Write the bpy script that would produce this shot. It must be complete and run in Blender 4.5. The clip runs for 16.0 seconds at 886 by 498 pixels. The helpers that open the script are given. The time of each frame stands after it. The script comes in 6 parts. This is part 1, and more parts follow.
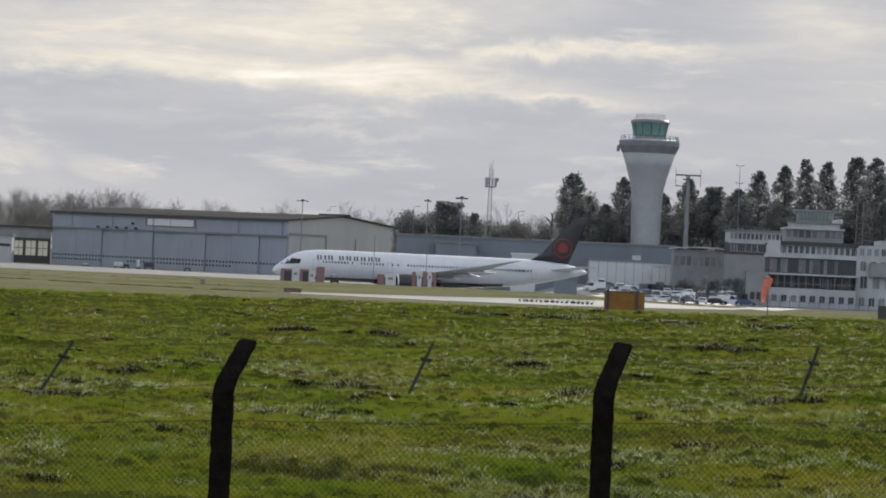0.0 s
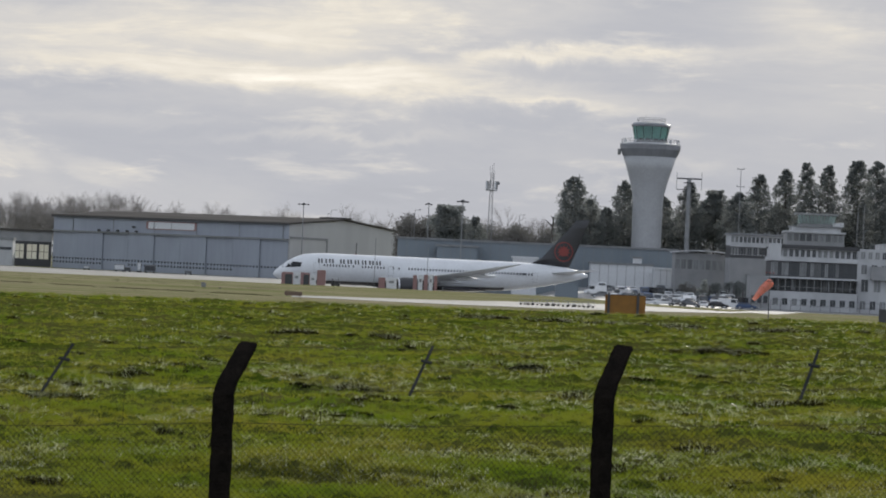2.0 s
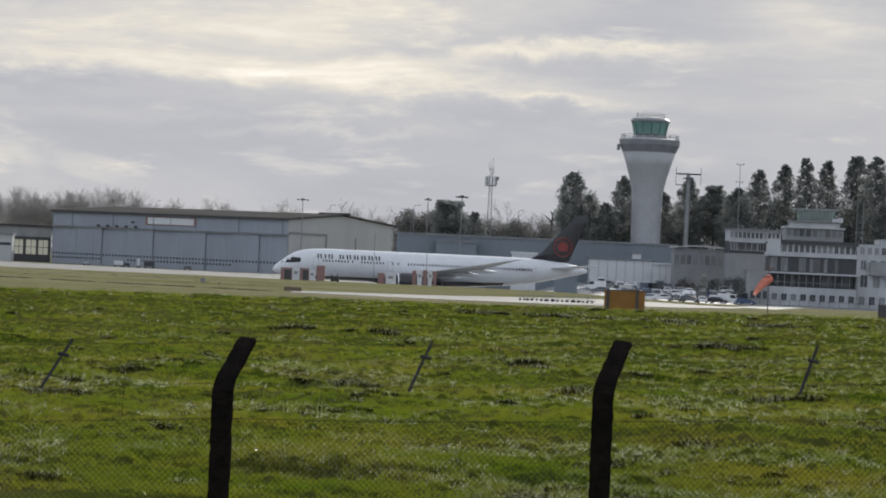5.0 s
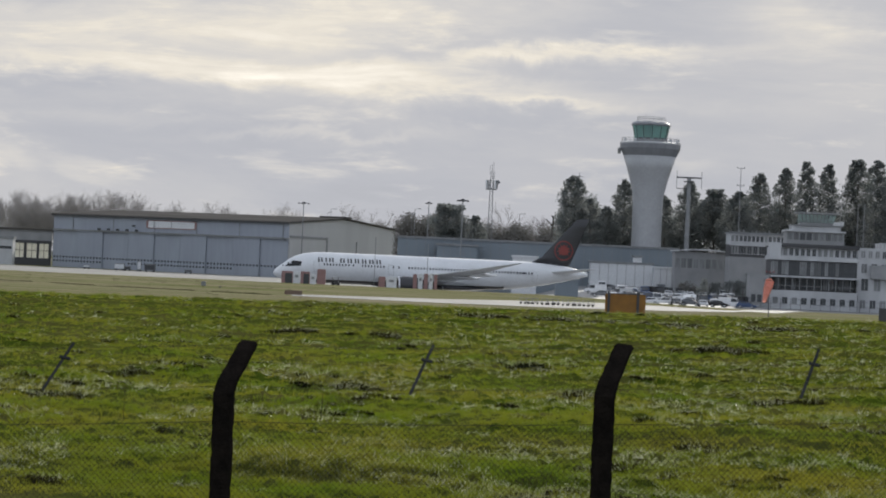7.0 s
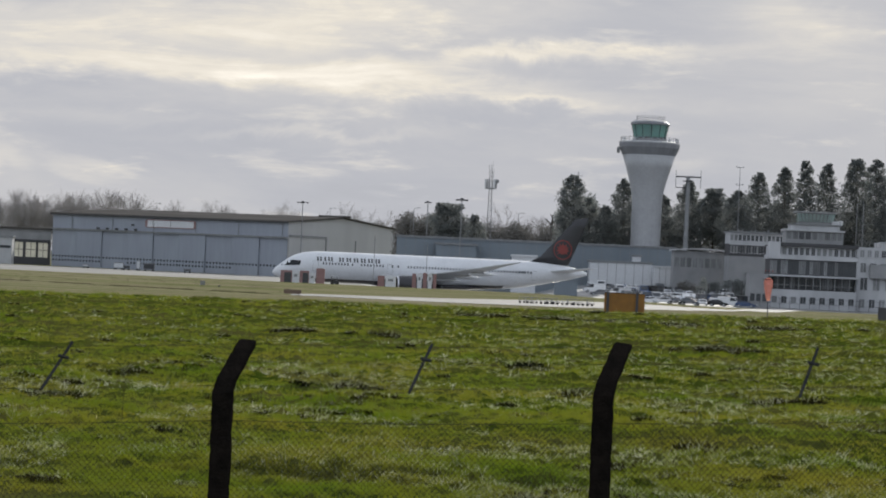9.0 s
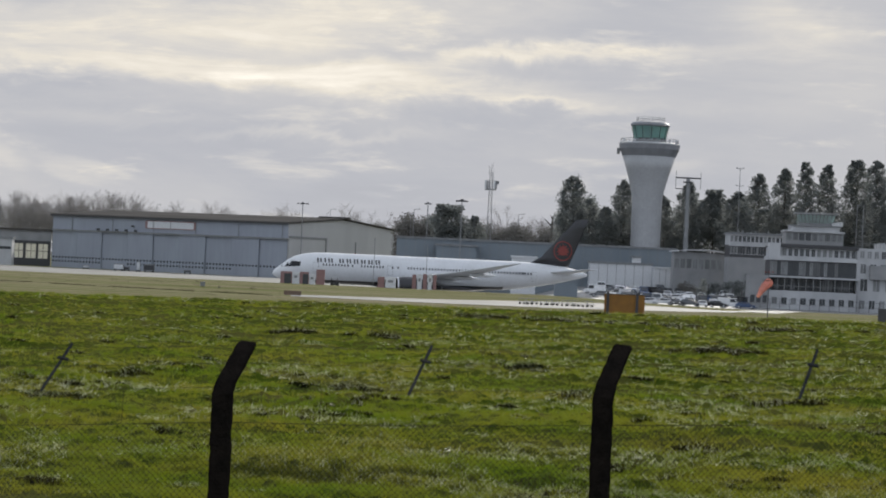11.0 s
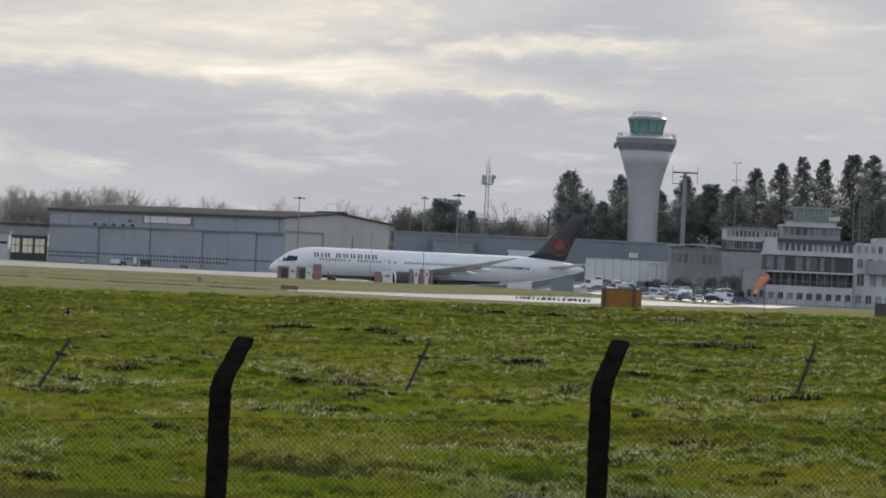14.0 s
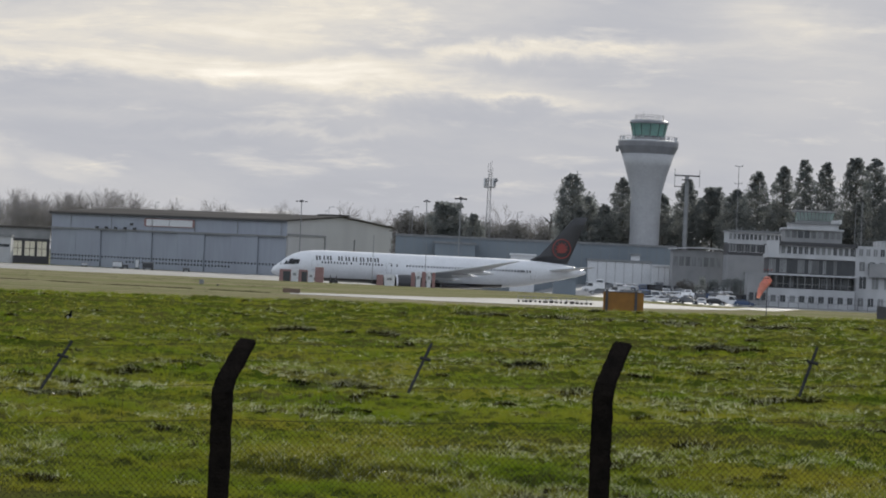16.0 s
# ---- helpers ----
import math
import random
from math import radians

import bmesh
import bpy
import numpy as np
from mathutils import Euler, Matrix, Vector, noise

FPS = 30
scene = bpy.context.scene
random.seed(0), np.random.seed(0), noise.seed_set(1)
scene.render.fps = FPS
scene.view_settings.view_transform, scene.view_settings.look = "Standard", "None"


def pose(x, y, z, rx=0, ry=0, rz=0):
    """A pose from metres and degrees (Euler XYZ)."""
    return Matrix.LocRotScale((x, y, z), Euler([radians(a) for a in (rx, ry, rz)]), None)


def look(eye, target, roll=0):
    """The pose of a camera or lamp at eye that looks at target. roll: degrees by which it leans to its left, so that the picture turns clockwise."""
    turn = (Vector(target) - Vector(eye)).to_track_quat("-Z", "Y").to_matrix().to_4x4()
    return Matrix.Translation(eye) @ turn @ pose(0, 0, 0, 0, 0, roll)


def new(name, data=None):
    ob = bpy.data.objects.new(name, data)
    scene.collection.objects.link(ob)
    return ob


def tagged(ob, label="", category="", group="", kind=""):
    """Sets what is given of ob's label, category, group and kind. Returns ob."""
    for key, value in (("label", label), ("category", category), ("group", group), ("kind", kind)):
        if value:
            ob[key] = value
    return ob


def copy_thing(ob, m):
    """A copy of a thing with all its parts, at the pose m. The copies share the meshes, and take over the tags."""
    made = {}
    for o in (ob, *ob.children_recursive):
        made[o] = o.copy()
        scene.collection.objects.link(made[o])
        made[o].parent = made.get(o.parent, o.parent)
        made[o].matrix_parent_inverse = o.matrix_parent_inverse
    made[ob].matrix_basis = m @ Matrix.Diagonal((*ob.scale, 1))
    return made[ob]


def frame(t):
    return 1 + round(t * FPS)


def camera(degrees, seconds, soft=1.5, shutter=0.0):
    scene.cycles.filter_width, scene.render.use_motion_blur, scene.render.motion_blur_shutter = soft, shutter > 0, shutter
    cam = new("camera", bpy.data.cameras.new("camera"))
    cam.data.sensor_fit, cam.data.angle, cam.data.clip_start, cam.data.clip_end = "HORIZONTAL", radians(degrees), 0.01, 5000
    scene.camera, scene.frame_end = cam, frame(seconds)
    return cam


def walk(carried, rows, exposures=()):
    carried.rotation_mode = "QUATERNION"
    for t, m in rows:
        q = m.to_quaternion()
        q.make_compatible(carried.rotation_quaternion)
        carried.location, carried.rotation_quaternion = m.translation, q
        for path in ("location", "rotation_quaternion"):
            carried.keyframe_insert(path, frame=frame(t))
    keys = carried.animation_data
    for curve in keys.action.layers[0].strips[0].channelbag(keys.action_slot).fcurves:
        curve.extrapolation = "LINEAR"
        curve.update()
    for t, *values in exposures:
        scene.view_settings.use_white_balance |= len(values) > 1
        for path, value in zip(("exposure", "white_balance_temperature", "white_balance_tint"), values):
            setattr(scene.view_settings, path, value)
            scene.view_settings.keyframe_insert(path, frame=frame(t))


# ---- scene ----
# Camera: a long lens, held by a spotter on a low mound behind the fence
cam = camera(20.0, 16.0, soft=1.9)
PITCH, ROLL = 0.361, -2.6
SWAY = [  # seconds; yaw and pitch in thousandths of a degree; sideways and upward drift in millimetres
    (0, 0, 0, 0, 0), (0.5, 3, 75, 0, -13), (1, -18, 22, 2, -5), (1.5, 40, 21, 0, -9), (2, 22, 78, 6, -8),
    (2.5, -4, -18, 7, -7), (3, -39, 6, 0, -6), (3.5, 5, 21, 1, -14), (4, 19, -30, 6, -4), (6.5, -20, 21, 6, -12),
    (7, 22, 55, 2, -10), (7.5, -2, -13, 7, -10), (8, 2, 118, 2, -8), (8.5, 22, -58, 4, -8), (9, 2, 38, 4, -12),
    (11.5, 3, 80, 7, -7), (12, 3, 102, 6, -15), (12.5, 36, 11, -7, -5), (13, 40, 61, 0, -14), (13.5, 23, 141, 6, -8),
    (14, -70, -56, -1, 0), (14.5, -39, 40, 4, -10), (15, 24, 0, 7, -5), (15.5, -16, 93, 2, -10), (16, -24, 13, -1, -9),
]
walk(cam, [(t, pose(u / 1000, 0, 6.0 + v / 1000, 90 + PITCH + b / 1000, ROLL, a / 1000)) for t, a, b, u, v in SWAY],
     exposures=[(0.0, 0.0), (16.0, 0.0)])

# ---- light: a bright hazy winter sky, the sun high beyond the airfield ----
SUN_EL, SUN_AZ = 22.0, 16.0  # degrees; azimuth to the right of the view
world = bpy.data.worlds.new("sky")
scene.world = world
world.use_nodes = True
wn, wl = world.node_tree.nodes, world.node_tree.links
wn.clear()
sky = wn.new("ShaderNodeTexSky")
sky.sky_type = "NISHITA"
sky.sun_disc = False
sky.sun_elevation, sky.sun_rotation = radians(SUN_EL), radians(SUN_AZ)
sky.dust_density = 3.0
bg_sky = wn.new("ShaderNodeBackground")
bg_sky.inputs[1].default_value = 0.09
wl.new(sky.outputs[0], bg_sky.inputs[0])
bg_cloud = wn.new("ShaderNodeBackground")
bg_cloud.inputs[0].default_value = (0.76, 0.83, 0.94, 1)
bg_cloud.inputs[1].default_value = 1.12
cover = wn.new("ShaderNodeTexNoise")
cover.inputs["Scale"].default_value = 2.5
cover.inputs["Detail"].default_value = 5
cover_ramp = wn.new("ShaderNodeMapRange")
cover_ramp.inputs[1].default_value, cover_ramp.inputs[2].default_value = 0.35, 0.6
cover_ramp.inputs[3].default_value, cover_ramp.inputs[4].default_value = 0.55, 0.95
wl.new(cover.outputs[0], cover_ramp.inputs[0])
mix = wn.new("ShaderNodeMixShader")
wl.new(cover_ramp.outputs[0], mix.inputs[0])
wl.new(bg_sky.outputs[0], mix.inputs[1])
wl.new(bg_cloud.outputs[0], mix.inputs[2])
wout = wn.new("ShaderNodeOutputWorld")
wl.new(mix.outputs[0], wout.inputs[0])

sun = new("sun", bpy.data.lights.new("sun", "SUN"))
sun.data.energy, sun.data.angle, sun.data.color = 4.4, radians(1.5), (1.0, 0.95, 0.86)
_se, _sa = radians(SUN_EL), radians(SUN_AZ)
sun.matrix_world = look((1000 * math.sin(_sa) * math.cos(_se), 1000 * math.cos(_sa) * math.cos(_se), 1000 * math.sin(_se)), (0, 0, 0))


# ---- small builders ----
def part(name, bm, material, parent=None, label="", smooth=False):
    """One mesh object out of a bmesh, under its thing."""
    me = bpy.data.meshes.new(name)
    bm.to_mesh(me)
    bm.free()
    me.materials.append(material)
    if smooth:
        me.polygons.foreach_set("use_smooth", [True] * len(me.polygons))
    ob = new(name, me)
    ob.parent = parent
    if label:
        tagged(ob, label)
    return ob


def share(name, me, parent, m):
    """Another object on the same mesh."""
    ob = new(name, me)
    ob.parent = parent
    ob.matrix_basis = m
    return ob


def raw(name, verts, faces, material, parent=None, smooth=False):
    me = bpy.data.meshes.new(name)
    me.from_pydata(verts, [], faces)
    me.materials.append(material)
    if smooth:
        me.polygons.foreach_set("use_smooth", [True] * len(me.polygons))
    ob = new(name, me)
    ob.parent = parent
    return ob


def thing(name, m, label, category, group="", kind=""):
    ob = new(name)
    ob.matrix_basis = m
    ob.empty_display_size = 0.2
    return tagged(ob, label, category, group, kind)


def box(bm, x0, x1, y0, y1, z0, z1, bevel=0.0):
    vs = [bm.verts.new((x, y, z)) for x in (x0, x1) for y in (y0, y1) for z in (z0, z1)]
    fs = [bm.faces.new([vs[i] for i in q]) for q in
          ((0, 1, 3, 2), (4, 6, 7, 5), (0, 4, 5, 1), (2, 3, 7, 6), (0, 2, 6, 4), (1, 5, 7, 3))]
    if bevel:
        es = list({e for f in fs for e in f.edges})
        bmesh.ops.bevel(bm, geom=es, offset=bevel, segments=2, affect="EDGES")
    return bm


def boxes(*dims, bevel=0.0):
    bm = bmesh.new()
    for d in dims:
        box(bm, *d, bevel=bevel)
    return bm


def tube(bm, a, b, r0, r1=None, n=8, cap=True):
    r1 = r0 if r1 is None else r1
    a, b = Vector(a), Vector(b)
    w = (b - a).normalized()
    s = w.orthogonal().normalized()
    t = w.cross(s)
    rings = []
    for p, r in ((a, r0), (b, r1)):
        rings.append([bm.verts.new(p + r * (math.cos(k * math.tau / n) * s + math.sin(k * math.tau / n) * t)) for k in range(n)])
    for k in range(n):
        bm.faces.new((rings[0][k], rings[0][(k + 1) % n], rings[1][(k + 1) % n], rings[1][k]))
    if cap:
        bm.faces.new(rings[0][::-1])
        bm.faces.new(rings[1])
    return bm


def tubes(*rows, n=8):
    bm = bmesh.new()
    for row in rows:
        tube(bm, *row, n=n)
    return bm


def skin(bm, rings, closed=True, cap=True):
    """Faces between rings of points."""
    vs = [[bm.verts.new(p) for p in ring] for ring in rings]
    n = len(vs[0])
    for a, b in zip(vs, vs[1:]):
        for k in range(n if closed else n - 1):
            bm.faces.new((a[k], a[(k + 1) % n], b[(k + 1) % n], b[k]))
    if cap and closed:
        bm.faces.new(vs[0][::-1])
        bm.faces.new(vs[-1])
    return bm


def lathe(bm, profile, n=32):
    """Turns (radius, z) pairs about z."""
    return skin(bm, [[(r * math.cos(k * math.tau / n), r * math.sin(k * math.tau / n), z) for k in range(n)] for r, z in profile])


# ---- materials ----
def material(name, colour, rough=0.6, metal=0.0, second=None, scale=3.0, bump=0.0, bump_scale=40.0, spread=0.0,
             stretch=(1, 1, 1), detail=6.0, spec=0.5, hard=(0.35, 0.65), wear=0.0):
    """Principled surface: two colours mixed by noise, fine grain, relief, and a random shade for each object."""
    m = bpy.data.materials.new(name)
    m.use_nodes = True
    n, l = m.node_tree.nodes, m.node_tree.links
    b = n["Principled BSDF"]
    b.inputs["Roughness"].default_value, b.inputs["Metallic"].default_value = rough, metal
    b.inputs["Specular IOR Level"].default_value = spec
    if spec < 0.06:
        b.inputs["IOR"].default_value = 1.0  # quite matt, no sheen even at a grazing view
    co = n.new("ShaderNodeTexCoord")
    mp = n.new("ShaderNodeMapping")
    mp.inputs["Scale"].default_value = stretch
    l.new(co.outputs["Object"], mp.inputs[0])
    no = n.new("ShaderNodeTexNoise")
    no.inputs["Scale"].default_value, no.inputs["Detail"].default_value = scale, detail
    l.new(mp.outputs[0], no.inputs[0])
    rng = n.new("ShaderNodeMapRange")
    rng.inputs[1].default_value, rng.inputs[2].default_value = hard
    l.new(no.outputs[0], rng.inputs[0])
    mx = n.new("ShaderNodeMix")
    mx.data_type = "RGBA"
    second = second or tuple(c * 0.8 for c in colour)
    mx.inputs[6].default_value, mx.inputs[7].default_value = (*colour, 1), (*second, 1)
    l.new(rng.outputs[0], mx.inputs[0])
    fine = n.new("ShaderNodeTexNoise")
    fine.inputs["Scale"].default_value, fine.inputs["Detail"].default_value = bump_scale, 4
    l.new(mp.outputs[0], fine.inputs[0])
    hsv = n.new("ShaderNodeHueSaturation")
    val = n.new("ShaderNodeMapRange")
    val.inputs[3].default_value, val.inputs[4].default_value = 0.88 - wear, 1.12 + wear
    l.new(fine.outputs[0], val.inputs[0])
    l.new(mx.outputs[2], hsv.inputs["Color"])
    if spread:
        info = n.new("ShaderNodeObjectInfo")
        r2 = n.new("ShaderNodeMapRange")
        r2.inputs[3].default_value, r2.inputs[4].default_value = 1 - spread, 1 + spread
        l.new(info.outputs["Random"], r2.inputs[0])
        mu = n.new("ShaderNodeMath")
        mu.operation = "MULTIPLY"
        l.new(val.outputs[0], mu.inputs[0])
        l.new(r2.outputs[0], mu.inputs[1])
        l.new(mu.outputs[0], hsv.inputs["Value"])
    else:
        l.new(val.outputs[0], hsv.inputs["Value"])
    l.new(hsv.outputs[0], b.inputs["Base Color"])
    if bump:
        bp = n.new("ShaderNodeBump")
        bp.inputs["Strength"].default_value, bp.inputs["Distance"].default_value = bump, 0.02
        l.new(fine.outputs[0], bp.inputs["Height"])
        l.new(bp.outputs[0], b.inputs["Normal"])
    return m


def leafy(name, colour, second, scale=0.4, clear=0.35, spec=0.02, rough=0.65):
    """Leaves and grass: a matt face with light coming through."""
    m = material(name, colour, rough, second=second, scale=scale, bump_scale=6.0, wear=0.25, spec=spec)
    n, l = m.node_tree.nodes, m.node_tree.links
    b = n["Principled BSDF"]
    tr = n.new("ShaderNodeBsdfTranslucent")
    src = b.inputs["Base Color"].links[0].from_socket
    l.new(src, tr.inputs[0])
    mx = n.new("ShaderNodeMixShader")
    mx.inputs[0].default_value = clear
    l.new(b.outputs[0], mx.inputs[1])
    l.new(tr.outputs[0], mx.inputs[2])
    l.new(mx.outputs[0], n["Material Output"].inputs[0])
    return m


GRASS_SOIL = material("turf", (0.032, 0.048, 0.006), 0.95, second=(0.062, 0.060, 0.018), scale=0.35, bump=0.9, bump_scale=9.0, wear=0.3, spec=0.03)
BLADE = leafy("grass_blade", (0.092, 0.138, 0.004), (0.165, 0.160, 0.014), scale=0.3, clear=0.52, spec=0.4, rough=0.45)
# grass colour taken down to the tone of shadowed hollows
DARK_TUFT = leafy("hollow_shade_grass", (0.014, 0.016, 0.006), (0.032, 0.028, 0.011), scale=1.2, clear=0.08)
# dead grass whitened so that its blades read as sun glints
STRAW = leafy("glint_pale_grass", (0.44, 0.45, 0.33), (0.24, 0.26, 0.12), scale=1.5, clear=0.4, spec=0.8, rough=0.42)
MOWN = material("mown_grass", (0.112, 0.118, 0.050), 0.95, second=(0.190, 0.168, 0.108), scale=0.16, bump=0.5, bump_scale=1.2, wear=0.3, spec=0.03, stretch=(0.16, 1, 1), detail=9.0)
CONCRETE = material("damp_concrete", (0.22, 0.215, 0.20), 0.75, second=(0.16, 0.155, 0.145), scale=0.08, bump=0.05, bump_scale=2.0, wear=0.12, stretch=(1, 0.4, 1), spec=0.1)
APRON = material("apron_concrete", (0.21, 0.21, 0.21), 0.5, second=(0.16, 0.16, 0.16), scale=0.05, bump_scale=1.0)
# post concrete coloured near-black: the backlit silhouette is put into the base colour
POST = material("backlit_post_concrete", (0.016, 0.013, 0.011), 0.95, second=(0.009, 0.008, 0.007), scale=9, bump=0.9, bump_scale=45, wear=0.25, spec=0.04)
RIB = material("tower_cladding_joint", (0.345, 0.35, 0.365), 0.5)
# translucent sheet for windows that are bright because one sees through them
BRIGHT_PANE = leafy("bright_see_through_pane", (0.60, 0.60, 0.56), (0.54, 0.54, 0.50), clear=0.6)
COCKPIT_GLASS = material("black_cockpit_glass", (0.012, 0.013, 0.016), 0.25, second=(0.016, 0.017, 0.02), scale=2, spec=0.3)
DULL_STEEL = material("dull_dark_steel", (0.042, 0.044, 0.050), 0.9, second=(0.028, 0.029, 0.033), scale=8, spec=0.04)
WIRE = material("weathered_wire", (0.035, 0.033, 0.03), 0.9, 0.0, second=(0.025, 0.022, 0.02), scale=30, spec=0.04)
WHITE_PAINT = material("white_aircraft_paint", (0.60, 0.61, 0.635), 0.3, second=(0.56, 0.57, 0.595), scale=0.4, bump_scale=3, wear=0.02)
BLACK_PAINT = material("black_aircraft_paint", (0.018, 0.018, 0.02), 0.3, second=(0.025, 0.025, 0.03), scale=0.5, bump_scale=3)
# red paled and greyed in the base colour, to look seen through haze
HAZED_RED = material("hazed_red_paint", (0.27, 0.16, 0.155), 0.7, second=(0.23, 0.14, 0.135), scale=1.0, spec=0.3)
RED_PAINT = material("red_paint", (0.22, 0.035, 0.030), 0.55, second=(0.18, 0.030, 0.026), scale=1.0)
WING_GREY = material("grey_wing_paint", (0.58, 0.59, 0.61), 0.5, second=(0.52, 0.53, 0.55), scale=0.5, spec=0.3)
DARK_GLASS = material("dark_window_glass", (0.040, 0.045, 0.052), 0.12, second=(0.055, 0.06, 0.068), scale=0.6, spec=0.5)
CURTAIN = material("curtained_window", (0.19, 0.195, 0.20), 0.5, second=(0.12, 0.125, 0.13), scale=1.5, stretch=(2, 1, 0.2), spread=0.35)
CHROME = material("bare_metal_lip", (0.62, 0.62, 0.64), 0.3, 0.9)
RUBBER = material("black_rubber", (0.02, 0.02, 0.02), 0.8)
TOWER_CLAD = material("tower_light_cladding", (0.37, 0.375, 0.39), 0.45, second=(0.335, 0.34, 0.355), scale=0.3, bump_scale=1.5, wear=0.03)
TOWER_BAND = material("tower_dark_cladding", (0.20, 0.205, 0.22), 0.5, second=(0.17, 0.175, 0.19), scale=0.4)
STEEL = material("painted_grey_steel", (0.22, 0.225, 0.235), 0.5, 0.2, second=(0.17, 0.175, 0.18), scale=1.0)
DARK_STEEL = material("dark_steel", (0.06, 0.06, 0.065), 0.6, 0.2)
GREEN_GLASS = leafy("green_cab_glass", (0.46, 0.68, 0.64), (0.40, 0.62, 0.59), scale=0.4, clear=0.7, spec=0.6, rough=0.12)
PALE_GLASS = leafy("pale_green_cab_glass", (0.56, 0.66, 0.64), (0.48, 0.58, 0.56), scale=0.8, clear=0.7, spec=0.6, rough=0.12)
HANGAR_CLAD = material("blue_grey_hangar_cladding", (0.275, 0.30, 0.345), 0.55, second=(0.25, 0.27, 0.315), scale=0.12, bump_scale=0.8, stretch=(1, 1, 0.15))
HANGAR_END = material("buff_hangar_cladding", (0.38, 0.38, 0.38), 0.6, second=(0.34, 0.34, 0.34), scale=0.12, stretch=(1, 1, 0.2))
HANGAR_ROOF = material("old_roof_sheet", (0.075, 0.07, 0.066), 0.95, second=(0.10, 0.095, 0.09), scale=0.1, stretch=(0.3, 1, 1), spec=0.05)
SIGN_WHITE = material("white_sign_board", (0.62, 0.63, 0.65), 0.5)
RENDER_WHITE = material("off_white_render", (0.45, 0.455, 0.47), 0.7, second=(0.35, 0.355, 0.37), scale=0.3, stretch=(1, 1, 0.4))
RENDER_GREY = material("grey_render", (0.26, 0.262, 0.268), 0.75, second=(0.21, 0.213, 0.22), scale=0.3)
BLUE_CLAD = material("blue_grey_wall_panels", (0.175, 0.205, 0.232), 0.6, second=(0.15, 0.178, 0.205), scale=0.15, stretch=(1, 1, 0.3))
OCHRE = material("ochre_board", (0.23, 0.105, 0.012), 0.6, second=(0.18, 0.08, 0.010), scale=1.2, wear=0.12)
ORANGE = leafy("orange_windsock_cloth", (0.80, 0.44, 0.37), (0.74, 0.38, 0.30), scale=1.0, clear=0.6)
BARK = material("bark", (0.11, 0.10, 0.09), 0.9, second=(0.08, 0.074, 0.066), scale=2)
TWIG = material("bare_twigs", (0.30, 0.28, 0.27), 0.9, second=(0.24, 0.225, 0.22), scale=0.2)
# needle greens lifted towards pale grey: distance haze put into the base colour
CONIFER = leafy("hazed_conifer_needles", (0.165, 0.18, 0.175), (0.20, 0.21, 0.205), scale=0.3, clear=0.68)
CEDAR = leafy("hazed_cedar_needles", (0.165, 0.18, 0.175), (0.20, 0.21, 0.205), scale=0.3, clear=0.68)
SCRUB = leafy("winter_wood", (0.16, 0.155, 0.145), (0.20, 0.19, 0.175), scale=0.2, clear=0.2)
CAR_PAINTS = [material("car_paint_" + k, c, 0.22, mt) for k, c, mt in (
    ("silver", (0.50, 0.51, 0.53), 0.4), ("white", (0.75, 0.75, 0.76), 0.0), ("black", (0.02, 0.02, 0.022), 0.0),
    ("blue", (0.05, 0.08, 0.16), 0.2), ("grey", (0.16, 0.165, 0.175), 0.4))]
FEATHER_BLACK = material("black_feathers", (0.008, 0.008, 0.010), 0.85, spec=0.04)
FEATHER_WHITE = material("white_feathers", (0.55, 0.55, 0.54), 0.85, spec=0.04)


